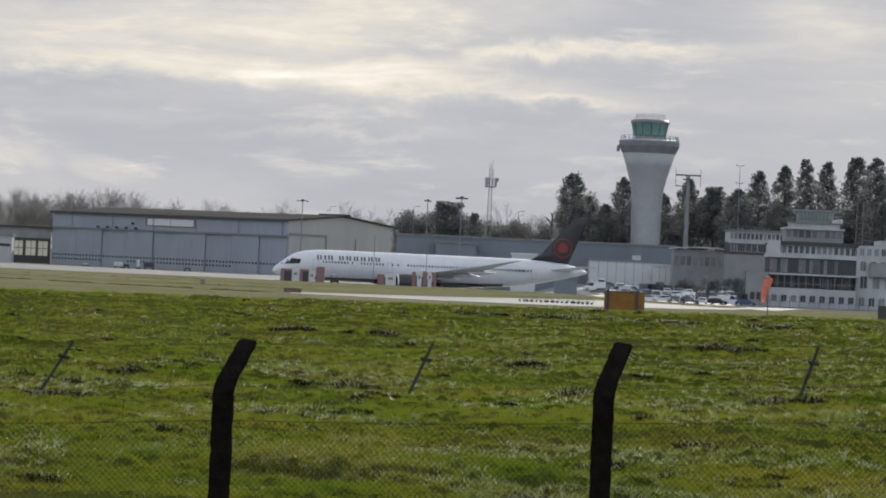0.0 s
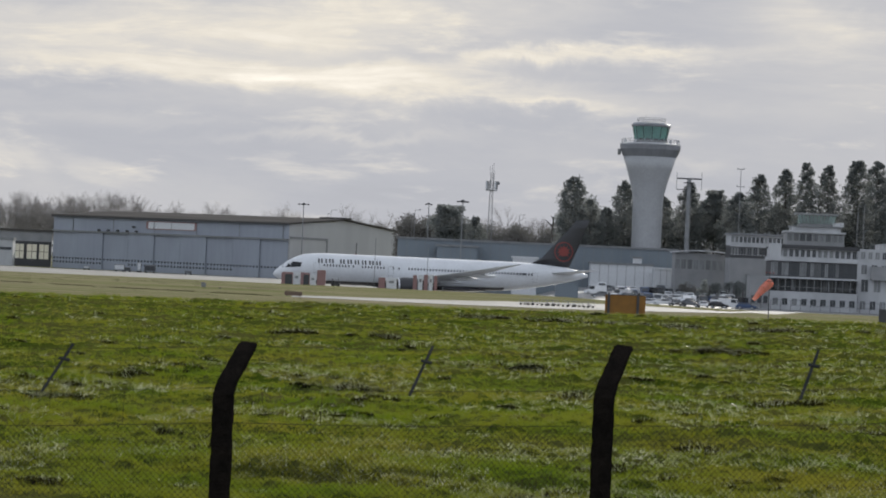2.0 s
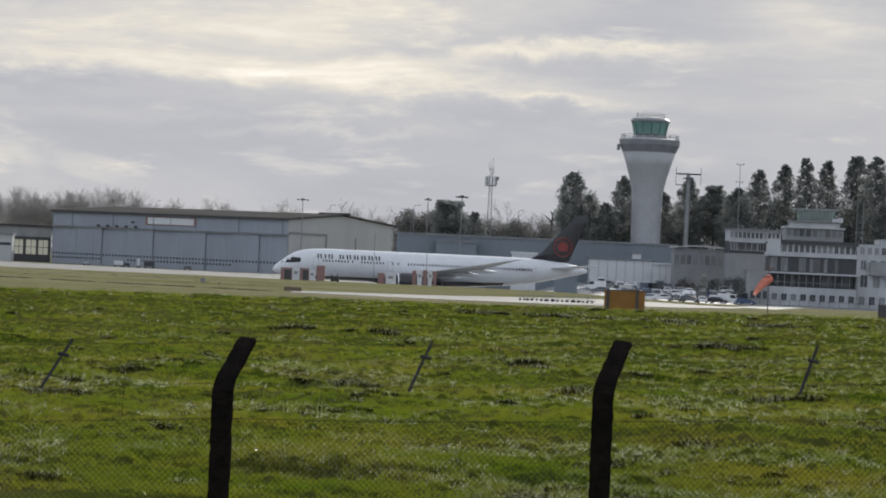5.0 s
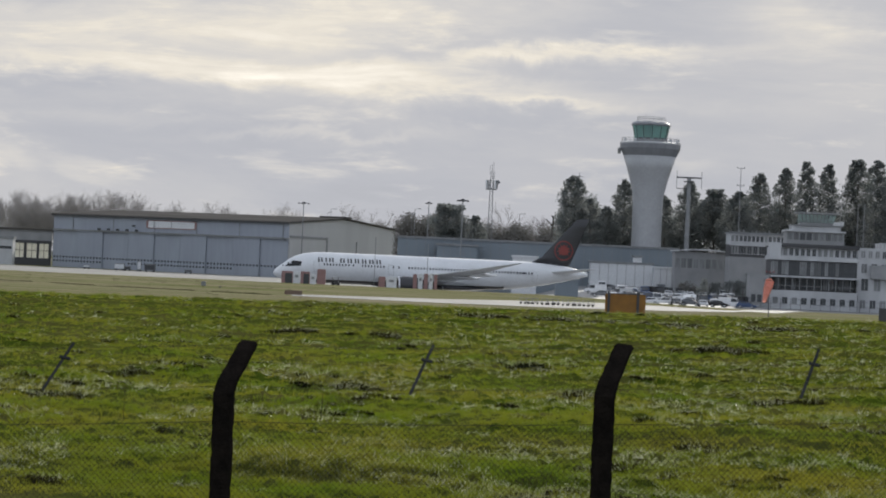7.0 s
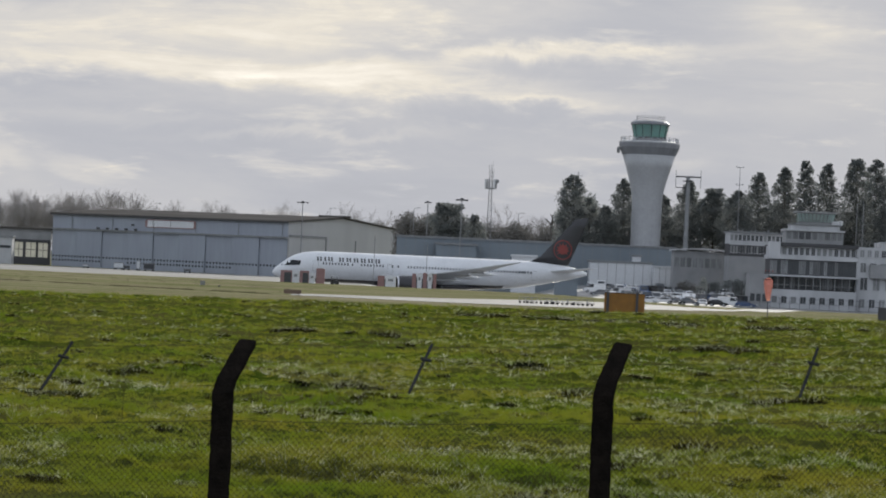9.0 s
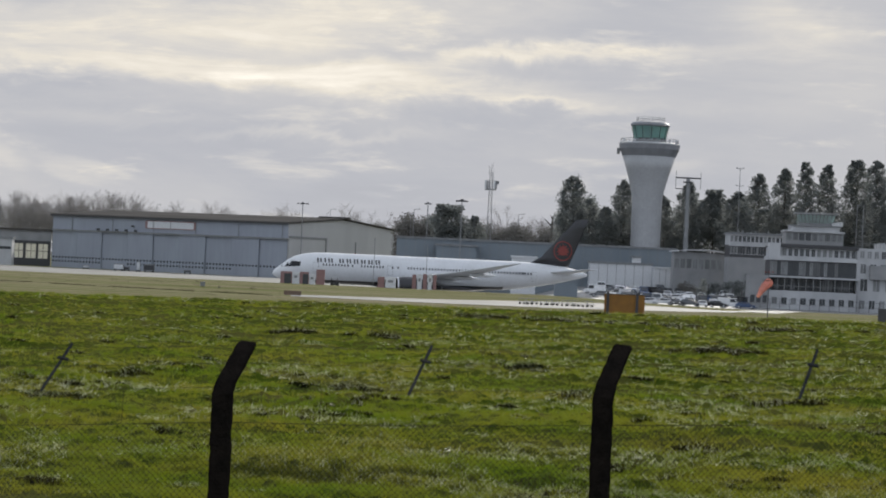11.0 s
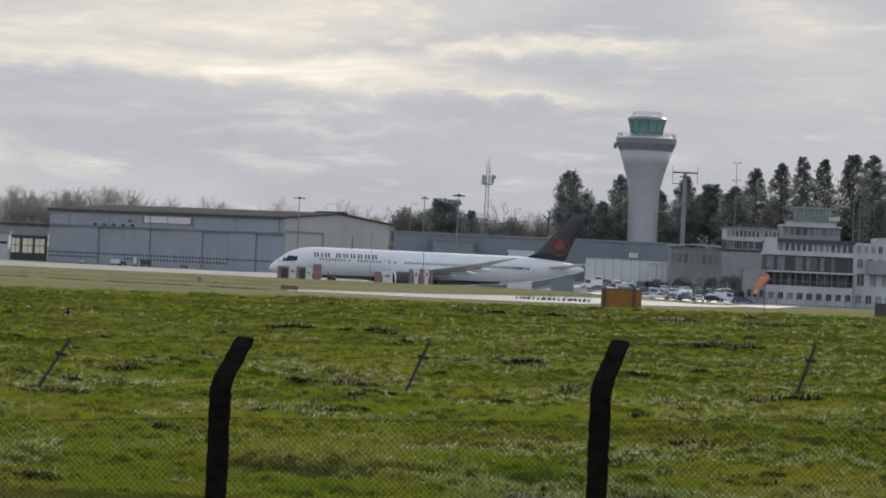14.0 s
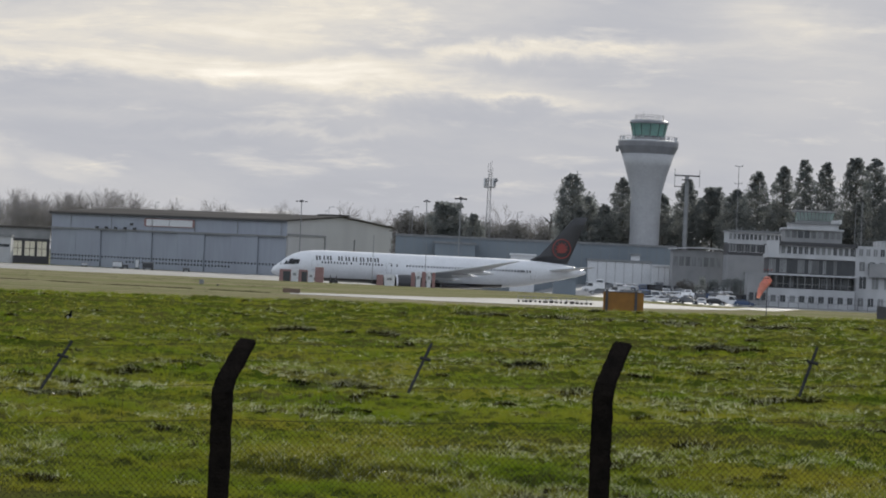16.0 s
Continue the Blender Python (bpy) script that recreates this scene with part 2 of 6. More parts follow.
# ---- the sky's clouds: a far band that drifts ----
def build_clouds():
    m = bpy.data.materials.new("hazy_clouds")
    m.use_nodes = True
    n, l = m.node_tree.nodes, m.node_tree.links
    n.clear()
    co = n.new("ShaderNodeTexCoord")

    def node(kind, **kw):
        q = n.new(kind)
        for k, v in kw.items():
            q.inputs[k].default_value = v
        return q

    def math2(op, a, b):
        q = n.new("ShaderNodeMath")
        q.operation = op
        for i, s in enumerate((a, b)):
            if isinstance(s, (int, float)):
                q.inputs[i].default_value = s
            else:
                l.new(s, q.inputs[i])
        return q.outputs[0]

    sep = n.new("ShaderNodeSeparateXYZ")
    l.new(co.outputs["Object"], sep.inputs[0])
    height = sep.outputs[2]

    def layer(scale, stretch, detail, lo, hi, out0, out1, rough=0.55, dist=0.3, shift=(0, 0, 0)):
        mp = n.new("ShaderNodeMapping")
        mp.inputs["Scale"].default_value = stretch
        mp.inputs["Location"].default_value = shift
        l.new(co.outputs["Object"], mp.inputs[0])
        t = node("ShaderNodeTexNoise", Scale=scale, Detail=detail, Roughness=rough, Distortion=dist)
        l.new(mp.outputs[0], t.inputs[0])
        g = n.new("ShaderNodeMapRange")
        g.interpolation_type = "SMOOTHSTEP"
        for i, v in enumerate((lo, hi, out0, out1)):
            g.inputs[i + 1].default_value = v
        l.new(t.outputs[0], g.inputs[0])
        return g.outputs[0]

    # the cloud masses: soft long bells with ragged edges, over a grey veil
    ragged_x = layer(0.0024, (1, 1, 2.0), 5, 0.2, 0.8, -70.0, 70.0, 0.6, 0.3, (11, 0, 0))
    ragged_z = layer(0.0042, (1, 1, 2.2), 7, 0.2, 0.8, -30.0, 30.0, 0.6, 0.4, (37, 0, 0))
    cx, cz = math2("ADD", sep.outputs[0], ragged_x), math2("ADD", height, ragged_z)

    def mass(x0, z0, a, b, slope, gain):
        dx = math2("SUBTRACT", cx, x0)
        u = math2("MULTIPLY", dx, 1.0 / a)
        v = math2("MULTIPLY", math2("SUBTRACT", math2("SUBTRACT", cz, z0), math2("MULTIPLY", dx, slope)), 1.0 / b)
        r2 = math2("ADD", math2("MULTIPLY", u, u), math2("MULTIPLY", v, v))
        return math2("MULTIPLY", math2("POWER", 2.718, math2("MULTIPLY", r2, -1.0)), gain)

    fibre = layer(0.0050, (0.55, 1, 4.5), 8, 0.30, 0.72, 0.62, 1.30, 0.66, 0.6)
    veil = layer(0.0016, (1, 1, 3.4), 6, 0.30, 0.70, -0.028, 0.045, 0.6, 0.4)
    puffs = layer(0.0062, (0.7, 1, 3.4), 8, 0.53, 0.76, 0.0, 0.15, 0.62)
    masses = None
    for row in CLOUD_MASSES:
        q = mass(*row)
        masses = q if masses is None else math2("ADD", masses, q)
    total = math2("ADD", math2("ADD", math2("MULTIPLY", masses, fibre), veil), math2("ADD", puffs, SKY_BASE))
    # the value falls slightly towards the right
    total = math2("SUBTRACT", total, math2("MULTIPLY", math2("MAXIMUM", sep.outputs[0], 0.0), 1e-5))
    warm = n.new("ShaderNodeMapRange")
    for i, v in enumerate((0.52, 0.76, 0.0, 1.0)):
        warm.inputs[i + 1].default_value = v
    l.new(total, warm.inputs[0])
    mx = n.new("ShaderNodeMix")
    mx.data_type = "RGBA"
    mx.inputs[6].default_value, mx.inputs[7].default_value = (0.955, 0.972, 1.05, 1), (1.07, 1.0, 0.885, 1)
    l.new(warm.outputs[0], mx.inputs[0])
    em = n.new("ShaderNodeEmission")
    l.new(mx.outputs[2], em.inputs[0])
    l.new(total, em.inputs[1])
    out = n.new("ShaderNodeOutputMaterial")
    l.new(em.outputs[0], out.inputs[0])
    R, rings = 4400.0, []
    bm = bmesh.new()
    cols = [[(R * math.sin(radians(a)), R * math.cos(radians(a)), z) for z in (-60, 150, 400, 700, 1000)] for a in range(-42, 43, 3)]
    skin(bm, cols, closed=False, cap=False)
    ob = part("backdrop_clouds", bm, m)
    return tagged(ob, "pale grey and cream streaks of winter cloud", "sky", kind="structure")


SKY_BASE = 0.53
CLOUD_MASSES = [  # across, height, half length, half height, slope, brightness
    (-620, 408, 360, 48, 0.02, 0.22), (-140, 436, 300, 46, 0.03, 0.19), (-460, 338, 460, 32, 0.0, 0.17),
    (-80, 320, 380, 30, -0.01, 0.22), (180, 300, 190, 9, 0.0, 0.12), (190, 384, 260, 16, 0.09, 0.24),
    (620, 470, 150, 45, -0.15, 0.17), (-540, 240, 170, 15, 0.06, 0.06), (-220, 222, 220, 10, 0.05, 0.08),
    (-760, 162, 70, 26, -0.2, 0.12), (-590, 150, 70, 12, -0.2, 0.09), (450, 208, 70, 12, 0.0, 0.08),
    (560, 380, 300, 90, 0.0, 0.06), (420, 330, 190, 34, 0.05, -0.03), (-700, 288, 190, 18, 0.03, -0.05)]
clouds = build_clouds()


# ---- the ground ----
PROFILE_Y = [-5200, -200, -40, -10, 4, 16, 30, 80, 120, 150, 185, 235, 330, 440, 478, 490, 5200]
PROFILE_Z = [0.0, 2.5, 3.2, 4.3, 4.35, 3.0, 3.15, 3.2, 3.3, 3.4, 2.9, 2.25, 2.12, 2.04, 0.2, 0.0, 0.0]


def step(a, b, v):
    q = np.clip((v - a) / (b - a), 0, 1)
    return q * q * (3 - 2 * q)


def ground_height(x, y):
    """Height of the bare land."""
    x, y = np.asarray(x, float), np.asarray(y, float)
    z = np.interp(y, PROFILE_Y, PROFILE_Z)
    z = z + np.clip(0.012 * x, -0.6, 0.6) * step(30, 90, y) * (1 - step(165, 230, y))
    z = z - 0.95 * step(14, 50, x) * step(300, 400, y) * (1 - step(440, 480, y))
    z = z + 3.1 * step(515, 655, y) * step(20, 34, x)
    return z


def hummocks(x, y):
    """Tussocks and low folds of the rough field."""
    near = step(24, 34, y) * (1 - step(170, 215, y))
    if near <= 0:
        return 0.0
    a = noise.fractal((x * 0.30, y * 0.16, 0.0), 1.0, 2.1, 4)
    b = noise.noise((x * 1.3, y * 0.8, 4.0))
    c = noise.noise((x * 3.6, y * 2.4, 9.0))
    lump = max(0.0, noise.noise((x * 4.2, y * 2.2, 21.0)))
    e = noise.noise((x * 0.11 + 3, y * 0.55, 6.0))
    # creep terraces: short ragged banks that face the mound
    s = (y + 5.0 * noise.noise((x * 0.10, y * 0.05, 12.0)) + 1.2 * noise.noise((x * 0.6, y * 0.3, 14.0))) / 8.0 % 1.0
    bank = (s / 0.05 if s < 0.05 else 1 - (s - 0.05) / 0.95) * max(0.0, 0.12 + noise.noise((x * 0.30, y * 0.12, 17.0)))
    return float(near * (0.09 * a + 0.08 * b + 0.07 * c + 0.14 * lump + 0.12 * max(0.0, e) ** 0.6 + 0.28 * bank))


def land(x, y):
    return float(ground_height(x, y)) + hummocks(x, y)


def build_ground():
    az = np.concatenate([np.arange(-180, -14, 6.0), np.linspace(-12, 12, 361), np.arange(14, 180, 6.0)])
    dist = np.concatenate([[2, 4, 6, 8, 10, 12, 14, 16, 18, 20, 23, 26], np.geomspace(28, 230, 430), np.linspace(236, 500, 60), np.linspace(505, 700, 40), np.geomspace(730, 4900, 12)])
    verts = [(0.0, 0.0, 4.35)]
    for d in dist:
        for a in az:
            fine = abs(a) <= 12
            x, y = d * math.sin(radians(a)), d * math.cos(radians(a))
            z = float(ground_height(x, y)) + (hummocks(x, y) if fine else 0.0)
            verts.append((x, y, z))
    n = len(az)
    faces = [(0, 1 + (k + 1) % n, 1 + k) for k in range(n)]
    for i in range(len(dist) - 1):
        o = 1 + i * n
        faces += [(o + k, o + (k + 1) % n, o + n + (k + 1) % n, o + n + k) for k in range(n)]
    # rough green field this side of the crest, mown and tired grass beyond it
    m = GRASS_SOIL
    ob = raw("ground", verts, faces, m, smooth=True)
    ob.data.materials.append(MOWN)
    ring_of = np.repeat(np.arange(len(dist) - 1), n)
    idx = np.concatenate([np.zeros(n, int), (dist[ring_of] > 196).astype(int)])
    ob.data.polygons.foreach_set("material_index", idx.astype("i4"))
    return tagged(ob, "rough green winter field running on into mown airfield grass", "grass", kind="structure")


build_ground()


def paved(name, near, far, material_, lift, label, steps=10):
    """A paved strip between two edges of (x, y) stations, lying on the land."""
    verts, faces = [], []
    rows = len(near)
    fine = []
    for (a0, b0), (a1, b1) in zip(zip(near, far), zip(near[1:], far[1:])):
        for k in range(4):
            q = k / 4
            fine.append(((a0[0] + (a1[0] - a0[0]) * q, a0[1] + (a1[1] - a0[1]) * q), (b0[0] + (b1[0] - b0[0]) * q, b0[1] + (b1[1] - b0[1]) * q)))
    fine.append((near[-1], far[-1]))
    for a, b in fine:
        for j in range(steps + 1):
            q = j / steps
            x, y = a[0] + (b[0] - a[0]) * q, a[1] + (b[1] - a[1]) * q
            verts.append((x, y, float(ground_height(x, y)) + lift))
    w = steps + 1
    for i in range(len(fine) - 1):
        faces += [(i * w + j, i * w + w + j, i * w + w + j + 1, i * w + j + 1) for j in range(steps)]
    ob = raw(name, verts, faces, material_)
    return tagged(ob, label, "taxiway", kind="structure")


paved("road_taxiway", [(-16, 266), (0, 263), (13, 267), (26.7, 285), (34.8, 300), (44, 345), (53, 395), (62.5, 436)],
      [(-16.8, 281), (0, 300), (16.3, 335), (34, 365), (45, 395), (52, 425), (58, 436), (63, 439)], CONCRETE, 0.04, "pale wet concrete taxiway shining in the sun")
paved("ground_drain", [(-62, 301.0), (-40, 283), (-18, 269.5)], [(-62.2, 302.4), (-40.2, 284.4), (-18.2, 270.7)], GRASS_SOIL, 0.02, "thin dark drain line through the mown airfield grass", steps=2)
paved("road_runway", [(-260, 648), (-100, 655), (0, 660), (120, 660)], [(-330, 850), (-140, 850), (0, 850), (150, 850)], CONCRETE, 0.04,
      "pale wet concrete runway strip before the hangar")
paved("pavement_apron", [(x, 460) for x in range(-80, 161, 4)], [(x * 1.3, 642) for x in range(-80, 161, 4)], APRON, 0.08, "grey concrete apron under the airliner", steps=45)


# ---- the boundary fence ----
def fence_post(x, y, top, base, label):
    """Cranked concrete post: a square shaft and an arm leaning outwards."""
    t = thing("fence_post", pose(x, y, base), label, "fence post", group="fence posts")
    w, h = 0.082, top - base
    bend = h - 0.37
    rng = random.Random(int(x * 100))
    path = [(0.0, 0.0, -0.35)] + [(0.0, 0.0, q * (bend - 0.04)) for q in np.linspace(0, 1, 34)]
    path += [(0.02 + 0.135 * q, 0.03 + 0.21 * q, bend + 0.05 + q * (h - 0.02 - bend - 0.05)) for q in np.linspace(0, 1, 8)] + [(0.16, 0.245, h)]
    rings = []
    for i, (px, py, pz) in enumerate(path):
        top_ = i >= len(path) - 1
        s = w * (0.70 if top_ else 0.98 - 0.10 * max(0.0, (pz - bend) / (h - bend)))
        c = 0.28 * w
        ring = [(-s, -s + c), (-s + c, -s), (s - c, -s), (s, -s + c), (s, s - c), (s - c, s), (-s + c, s), (-s, s - c)]
        rings.append([(px + a + rng.uniform(-0.005, 0.005), py + b + rng.uniform(-0.004, 0.004), pz - (0.10 * a if pz > bend else 0)) for a, b in ring])
    bm = bmesh.new()
    skin(bm, rings)
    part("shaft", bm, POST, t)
    return t


FENCE_Y = 19.9
POSTS = [-1.69 - 3.02, -1.69, 1.32, 1.32 + 3.02]
TOPS = [5.18, 5.33, 5.44, 5.62]
for i, (px, pt) in enumerate(zip(POSTS, TOPS)):
    fence_post(px, FENCE_Y, pt, 3.0 if i < 2 else 3.05, "weathered cranked concrete fence post, coloured near-black for its backlit side")


def rail_height(x, off):
    """Height of a strand that follows the post tops."""
    return float(np.interp(x, POSTS, TOPS)) + off


def fence_mesh():
    t = thing("chain_link_fence", pose(0, FENCE_Y + 0.06, 0), "thin chain-link mesh and barbed wire on concrete posts", "fence")
    x0, x1, pitch = POSTS[0], POSTS[-1], 0.05
    bm = bmesh.new()
    rows = int(1.55 / (pitch / 2))
    count = int((x1 - x0) / pitch)
    verts, faces = [], []
    r = 0.0019
    for k in range(count):
        for s in (-1, 1):
            for j in range(rows):
                xa = x0 + (k + 0.5) * pitch + s * (pitch / 4) * (1 if j % 2 else -1)
                xb = x0 + (k + 0.5) * pitch - s * (pitch / 4) * (1 if j % 2 else -1)
                if s == -1:
                    xa, xb = xa + pitch / 2, xb + pitch / 2
                top = rail_height(xa, -0.64)
                za, zb = top - j * pitch / 2, top - (j + 1) * pitch / 2
                o = len(verts)
                for (x, z) in ((xa, za), (xb, zb)):
                    verts += [(x - r, 0, z), (x + r, -r, z), (x + r, r, z)]
                faces += [(o, o + 1, o + 4, o + 3), (o + 1, o + 2, o + 5, o + 4), (o + 2, o, o + 3, o + 5)]
    bm.free()
    ob = raw("mesh_panel", verts, faces, WIRE, t)
    tagged(ob, kind="stuff")
    for off, dx, dy in ((-0.64, 0, 0), (-0.36, 0.02, 0.0), (-0.17, 0.08, 0.1), (-0.03, 0.14, 0.2)):
        w = bmesh.new()
        r_ = 0.0016 if off > -0.5 else 0.0023
        line = []
        for a in range(len(POSTS) - 1):
            for q in range(6):
                xa = POSTS[a] + (POSTS[a + 1] - POSTS[a]) * q / 6
                line.append((xa + dx, dy, rail_height(xa, off) - 0.02 * math.sin(math.pi * q / 6)))
        skin(w, [[(px + 0.0, py - r_, pz - r_), (px, py + r_, pz - r_), (px, py, pz + r_)] for px, py, pz in line])
        part("line_wire" if off < -0.5 else "barbed_wire", w, WIRE, t)
    # flat droppers half way between the posts, leaning with the cranks
    for ax, az, bx, bz in ((-3.14, 4.87, -2.94, 5.25), (-0.221, 4.97, -0.055, 5.36),
                           (2.88, 5.08, 3.04, 5.47)):
        w = bmesh.new()
        tube(w, (ax, 0.0, az), (bx, 0.22, bz), 0.013, 0.012, n=5)
        mx_, mz_ = ax + (bx - ax) * 0.68, az + (bz - az) * 0.68
        tube(w, (mx_ - 0.035, 0.13, mz_ + 0.01), (mx_ + 0.05, 0.15, mz_ - 0.005), 0.014, n=5)
        part("dropper", w, DULL_STEEL, t)
    for ax, za, zb in ((-2.49, 4.65, 4.90), (-0.919, 4.74, 4.97), (2.06, 4.83, 5.06)):
        part("stay_wire", tubes(((ax, 0, za), (ax + 0.005, 0.02, zb), 0.003), n=4), WIRE, t)
    return t


fence_mesh()


# ---- the airliner ----
PLANE_Y, PLANE_YAW = 492.0, 12.0
SECTIONS = [  # metres from the nose, belly, crown, half width
    (0.0, 3.25, 3.55, 0.15), (0.35, 2.95, 4.15, 0.62), (1.0, 2.6, 4.75, 1.05), (2.0, 2.3, 5.5, 1.5), (3.0, 2.12, 6.25, 1.85), (4.2, 2.0, 6.95, 2.2),
    (6.0, 1.92, 7.5, 2.55), (8.0, 1.88, 7.75, 2.78), (10.5, 1.87, 7.84, 2.87), (20, 1.87, 7.84, 2.885), (24, 1.75, 7.84, 2.885), (34, 1.75, 7.84, 2.885),
    (38, 1.87, 7.84, 2.885), (44, 1.95, 7.84, 2.86), (47, 2.2, 7.83, 2.72), (50, 2.6, 7.80, 2.48), (54, 3.3, 7.60, 2.0), (58, 4.15, 7.2, 1.35), (61, 4.9, 6.65, 0.72), (62.3, 5.25, 6.15, 0.4), (62.8, 5.45, 6.0, 0.22)]


def hull(s):
    """Belly, crown and half width of the body at a station."""
    cols = list(zip(*SECTIONS))
    return [float(np.interp(s, cols[0], c)) for c in cols[1:]]


def hull_point(s, z):
    """Half width of the body at a station and height."""
    lo, hi, w = hull(s)
    c, h = (lo + hi) / 2, (hi - lo) / 2
    return w * math.sqrt(max(0.0, 1 - ((z - c) / h) ** 2))


def patch(t, name, s0, s1, z0, z1, mat_, lift=0.012, label="", ns=1, skew=0.0):
    """A thin panel following the near side of the body."""
    bm = bmesh.new()
    nz = 3
    outer, inner = [], []
    for i in range(ns + 1):
        s = s0 + (s1 - s0) * i / ns
        ro, ri = [], []
        for j in range(nz + 1):
            z = z0 + (z1 - z0) * j / nz
            ss = s + skew * j / nz
            w = hull_point(ss, z)
            ro.append((ss, -(w + lift), z))
            ri.append((ss, -(w - 0.05), z))
        outer.append(ro + ri[::-1])
    skin(bm, outer)
    return part(name, bm, mat_, t, label)


def build_plane():
    # the body's axis runs from the nose at the pose towards +x
    nose_x = -32.90
    t = thing("airliner", pose(nose_x, PLANE_Y - 31 * math.sin(radians(PLANE_YAW)), 0.03, 0, 0, PLANE_YAW),
              "long white twin-engined airliner with black belly and black tail fin", "aeroplane")
    n = 36
    st = []
    for a, b in zip(SECTIONS, SECTIONS[1:]):
        k = max(1, int((b[0] - a[0]) / 1.5))
        st += [a[0] + (b[0] - a[0]) * i / k for i in range(k)]
    st.append(SECTIONS[-1][0])
    rings = []
    for s in st:
        lo, hi, w = hull(s)
        c, h = (lo + hi) / 2, (hi - lo) / 2
        rings.append([(s, w * math.sin(k * math.tau / n), c - h * math.cos(k * math.tau / n)) for k in range(n)])
    bm = bmesh.new()
    skin(bm, rings)
    body = part("fuselage", bm, WHITE_PAINT, t, "white painted fuselage", smooth=True)
    # black belly: a shell just outside the lower body
    bm = bmesh.new()
    rings = []
    for s in [v for v in st if 7 < v < 46.5]:
        lo, hi, w = hull(s)
        c, h = (lo + hi) / 2, (hi - lo) / 2
        rings.append([(s, (w + 0.015) * math.sin(a), c - (h + 0.015) * math.cos(a)) for a in np.linspace(-0.70, 0.70, 13)])
    skin(bm, rings, closed=False, cap=False)
    part("belly", bm, BLACK_PAINT, t, "black painted belly", smooth=True)
    # wing body fairing
    bm = bmesh.new()
    rings = [[(s, w * math.sin(k * math.tau / 20), 2.0 - h * math.cos(k * math.tau / 20)) for k in range(20)] for s, w, h in
             ((19, 0.6, 0.15), (21, 2.4, 0.45), (25, 3.0, 0.60), (33, 3.0, 0.62), (38, 2.5, 0.5), (42, 0.8, 0.2))]
    skin(bm, rings)
    part("wing_fairing", bm, BLACK_PAINT, t, smooth=True)

    def foil(bm, root, tip, n_=10, steps=6, bend=0.0):
        """Wing between two chords: (lead x, trail x, y, z, thickness)."""
        rings = []
        for i in range(steps + 1):
            q = i / steps
            r_ = [root[k] + (tip[k] - root[k]) * q for k in range(5)]
            z = r_[3] + bend * (q * q - q)
            ring = []
            for k in range(n_):
                a = k / n_ * math.tau
                cx = (1 - math.cos(a)) / 2
                th = r_[4] * math.sin(a) * (1 - 0.55 * cx)
                ring.append((r_[0] + (r_[1] - r_[0]) * cx, r_[2], z + th))
            rings.append(ring)
        return skin(bm, rings)

    for side in (-1, 1):
        bm = bmesh.new()
        foil(bm, (20.0, 33.5, 2.2 * side, 3.0, 0.70), (28.2, 35.8, 11.5 * side, 4.35, 0.34))
        foil(bm, (28.2, 35.8, 11.5 * side, 4.35, 0.34), (38.0, 40.2, 26.5 * side, 6.6, 0.15), bend=0.4)
        foil(bm, (38.0, 40.2, 26.5 * side, 6.6, 0.15), (41.6, 42.1, 30.0 * side, 7.35, 0.04))
        part("wing", bm, WING_GREY, t, "light grey swept wing", smooth=True)
        # flap fairings under the wing
        for yy, x0 in ((8.0, 32.5), (13.5, 35.0), (18.5, 37.0)):
            bm = bmesh.new()
            z = 3.35 + (yy - 8) * 0.14
            skin(bm, [[(x0 + dx, yy * side + rr * math.cos(a), z + rr * math.sin(a)) for a in np.linspace(0, math.tau, 9)[:-1]] for dx, rr in ((-2.5, 0.05), (-1, 0.38), (1.2, 0.36), (3.0, 0.05))])
            part("flap_fairing", bm, WING_GREY, t, smooth=True)
        bm = bmesh.new()
        foil(bm, (54.5, 59.5, 1.2 * side, 5.9, 0.3), (60.6, 62.4, 9.9 * side, 6.9, 0.1))
        part("tailplane", bm, WING_GREY, t, "grey tailplane", smooth=True)
        # engine
        bm = bmesh.new()
        ex, ey, ez = 22.6, 9.9 * side, 2.15
        prof = ((0.0, 1.42), (0.25, 1.62), (1.2, 1.78), (2.8, 1.78), (4.2, 1.55), (5.3, 1.25))
        skin(bm, [[(ex + dx, ey + rr * math.cos(a), ez + rr * math.sin(a)) for a in np.linspace(0, math.tau, 25)[:-1]] for dx, rr in prof], cap=False)
        eng = part("engine", bm, BLACK_PAINT, t, "dark engine nacelle", smooth=True)
        bm = bmesh.new()
        skin(bm, [[(ex + dx, ey + rr * math.cos(a), ez + rr * math.sin(a)) for a in np.linspace(0, math.tau, 25)[:-1]] for dx, rr in ((0.9, 1.38), (0.95, 0.4), (0.4, 0.05))])
        part("fan", bm, DARK_STEEL, eng)
        bm = bmesh.new()
        skin(bm, [[(ex + dx, ey + rr * math.cos(a), ez + rr * math.sin(a)) for a in np.linspace(0, math.tau, 25)[:-1]] for dx, rr in ((-0.02, 1.40), (-0.06, 1.5), (0.22, 1.635), (0.0, 1.38))], cap=False)
        part("intake_lip", bm, CHROME, eng, "bright metal intake lip")
        bm = bmesh.new()
        skin(bm, [[(ex + dx, ey + rr * math.cos(a), ez + rr * math.sin(a)) for a in np.linspace(0, math.tau, 21)[:-1]] for dx, rr in ((4.2, 1.1), (5.6, 0.75), (6.8, 0.25))])
        part("exhaust_cone", bm, STEEL, eng)
        part("pylon", boxes((ex + 1.5, ex + 7.5, ey - 0.22, ey + 0.22, 3.0, 4.15), bevel=0.1), WHITE_PAINT, t)
    # fin
    bm = bmesh.new()
    rings = []
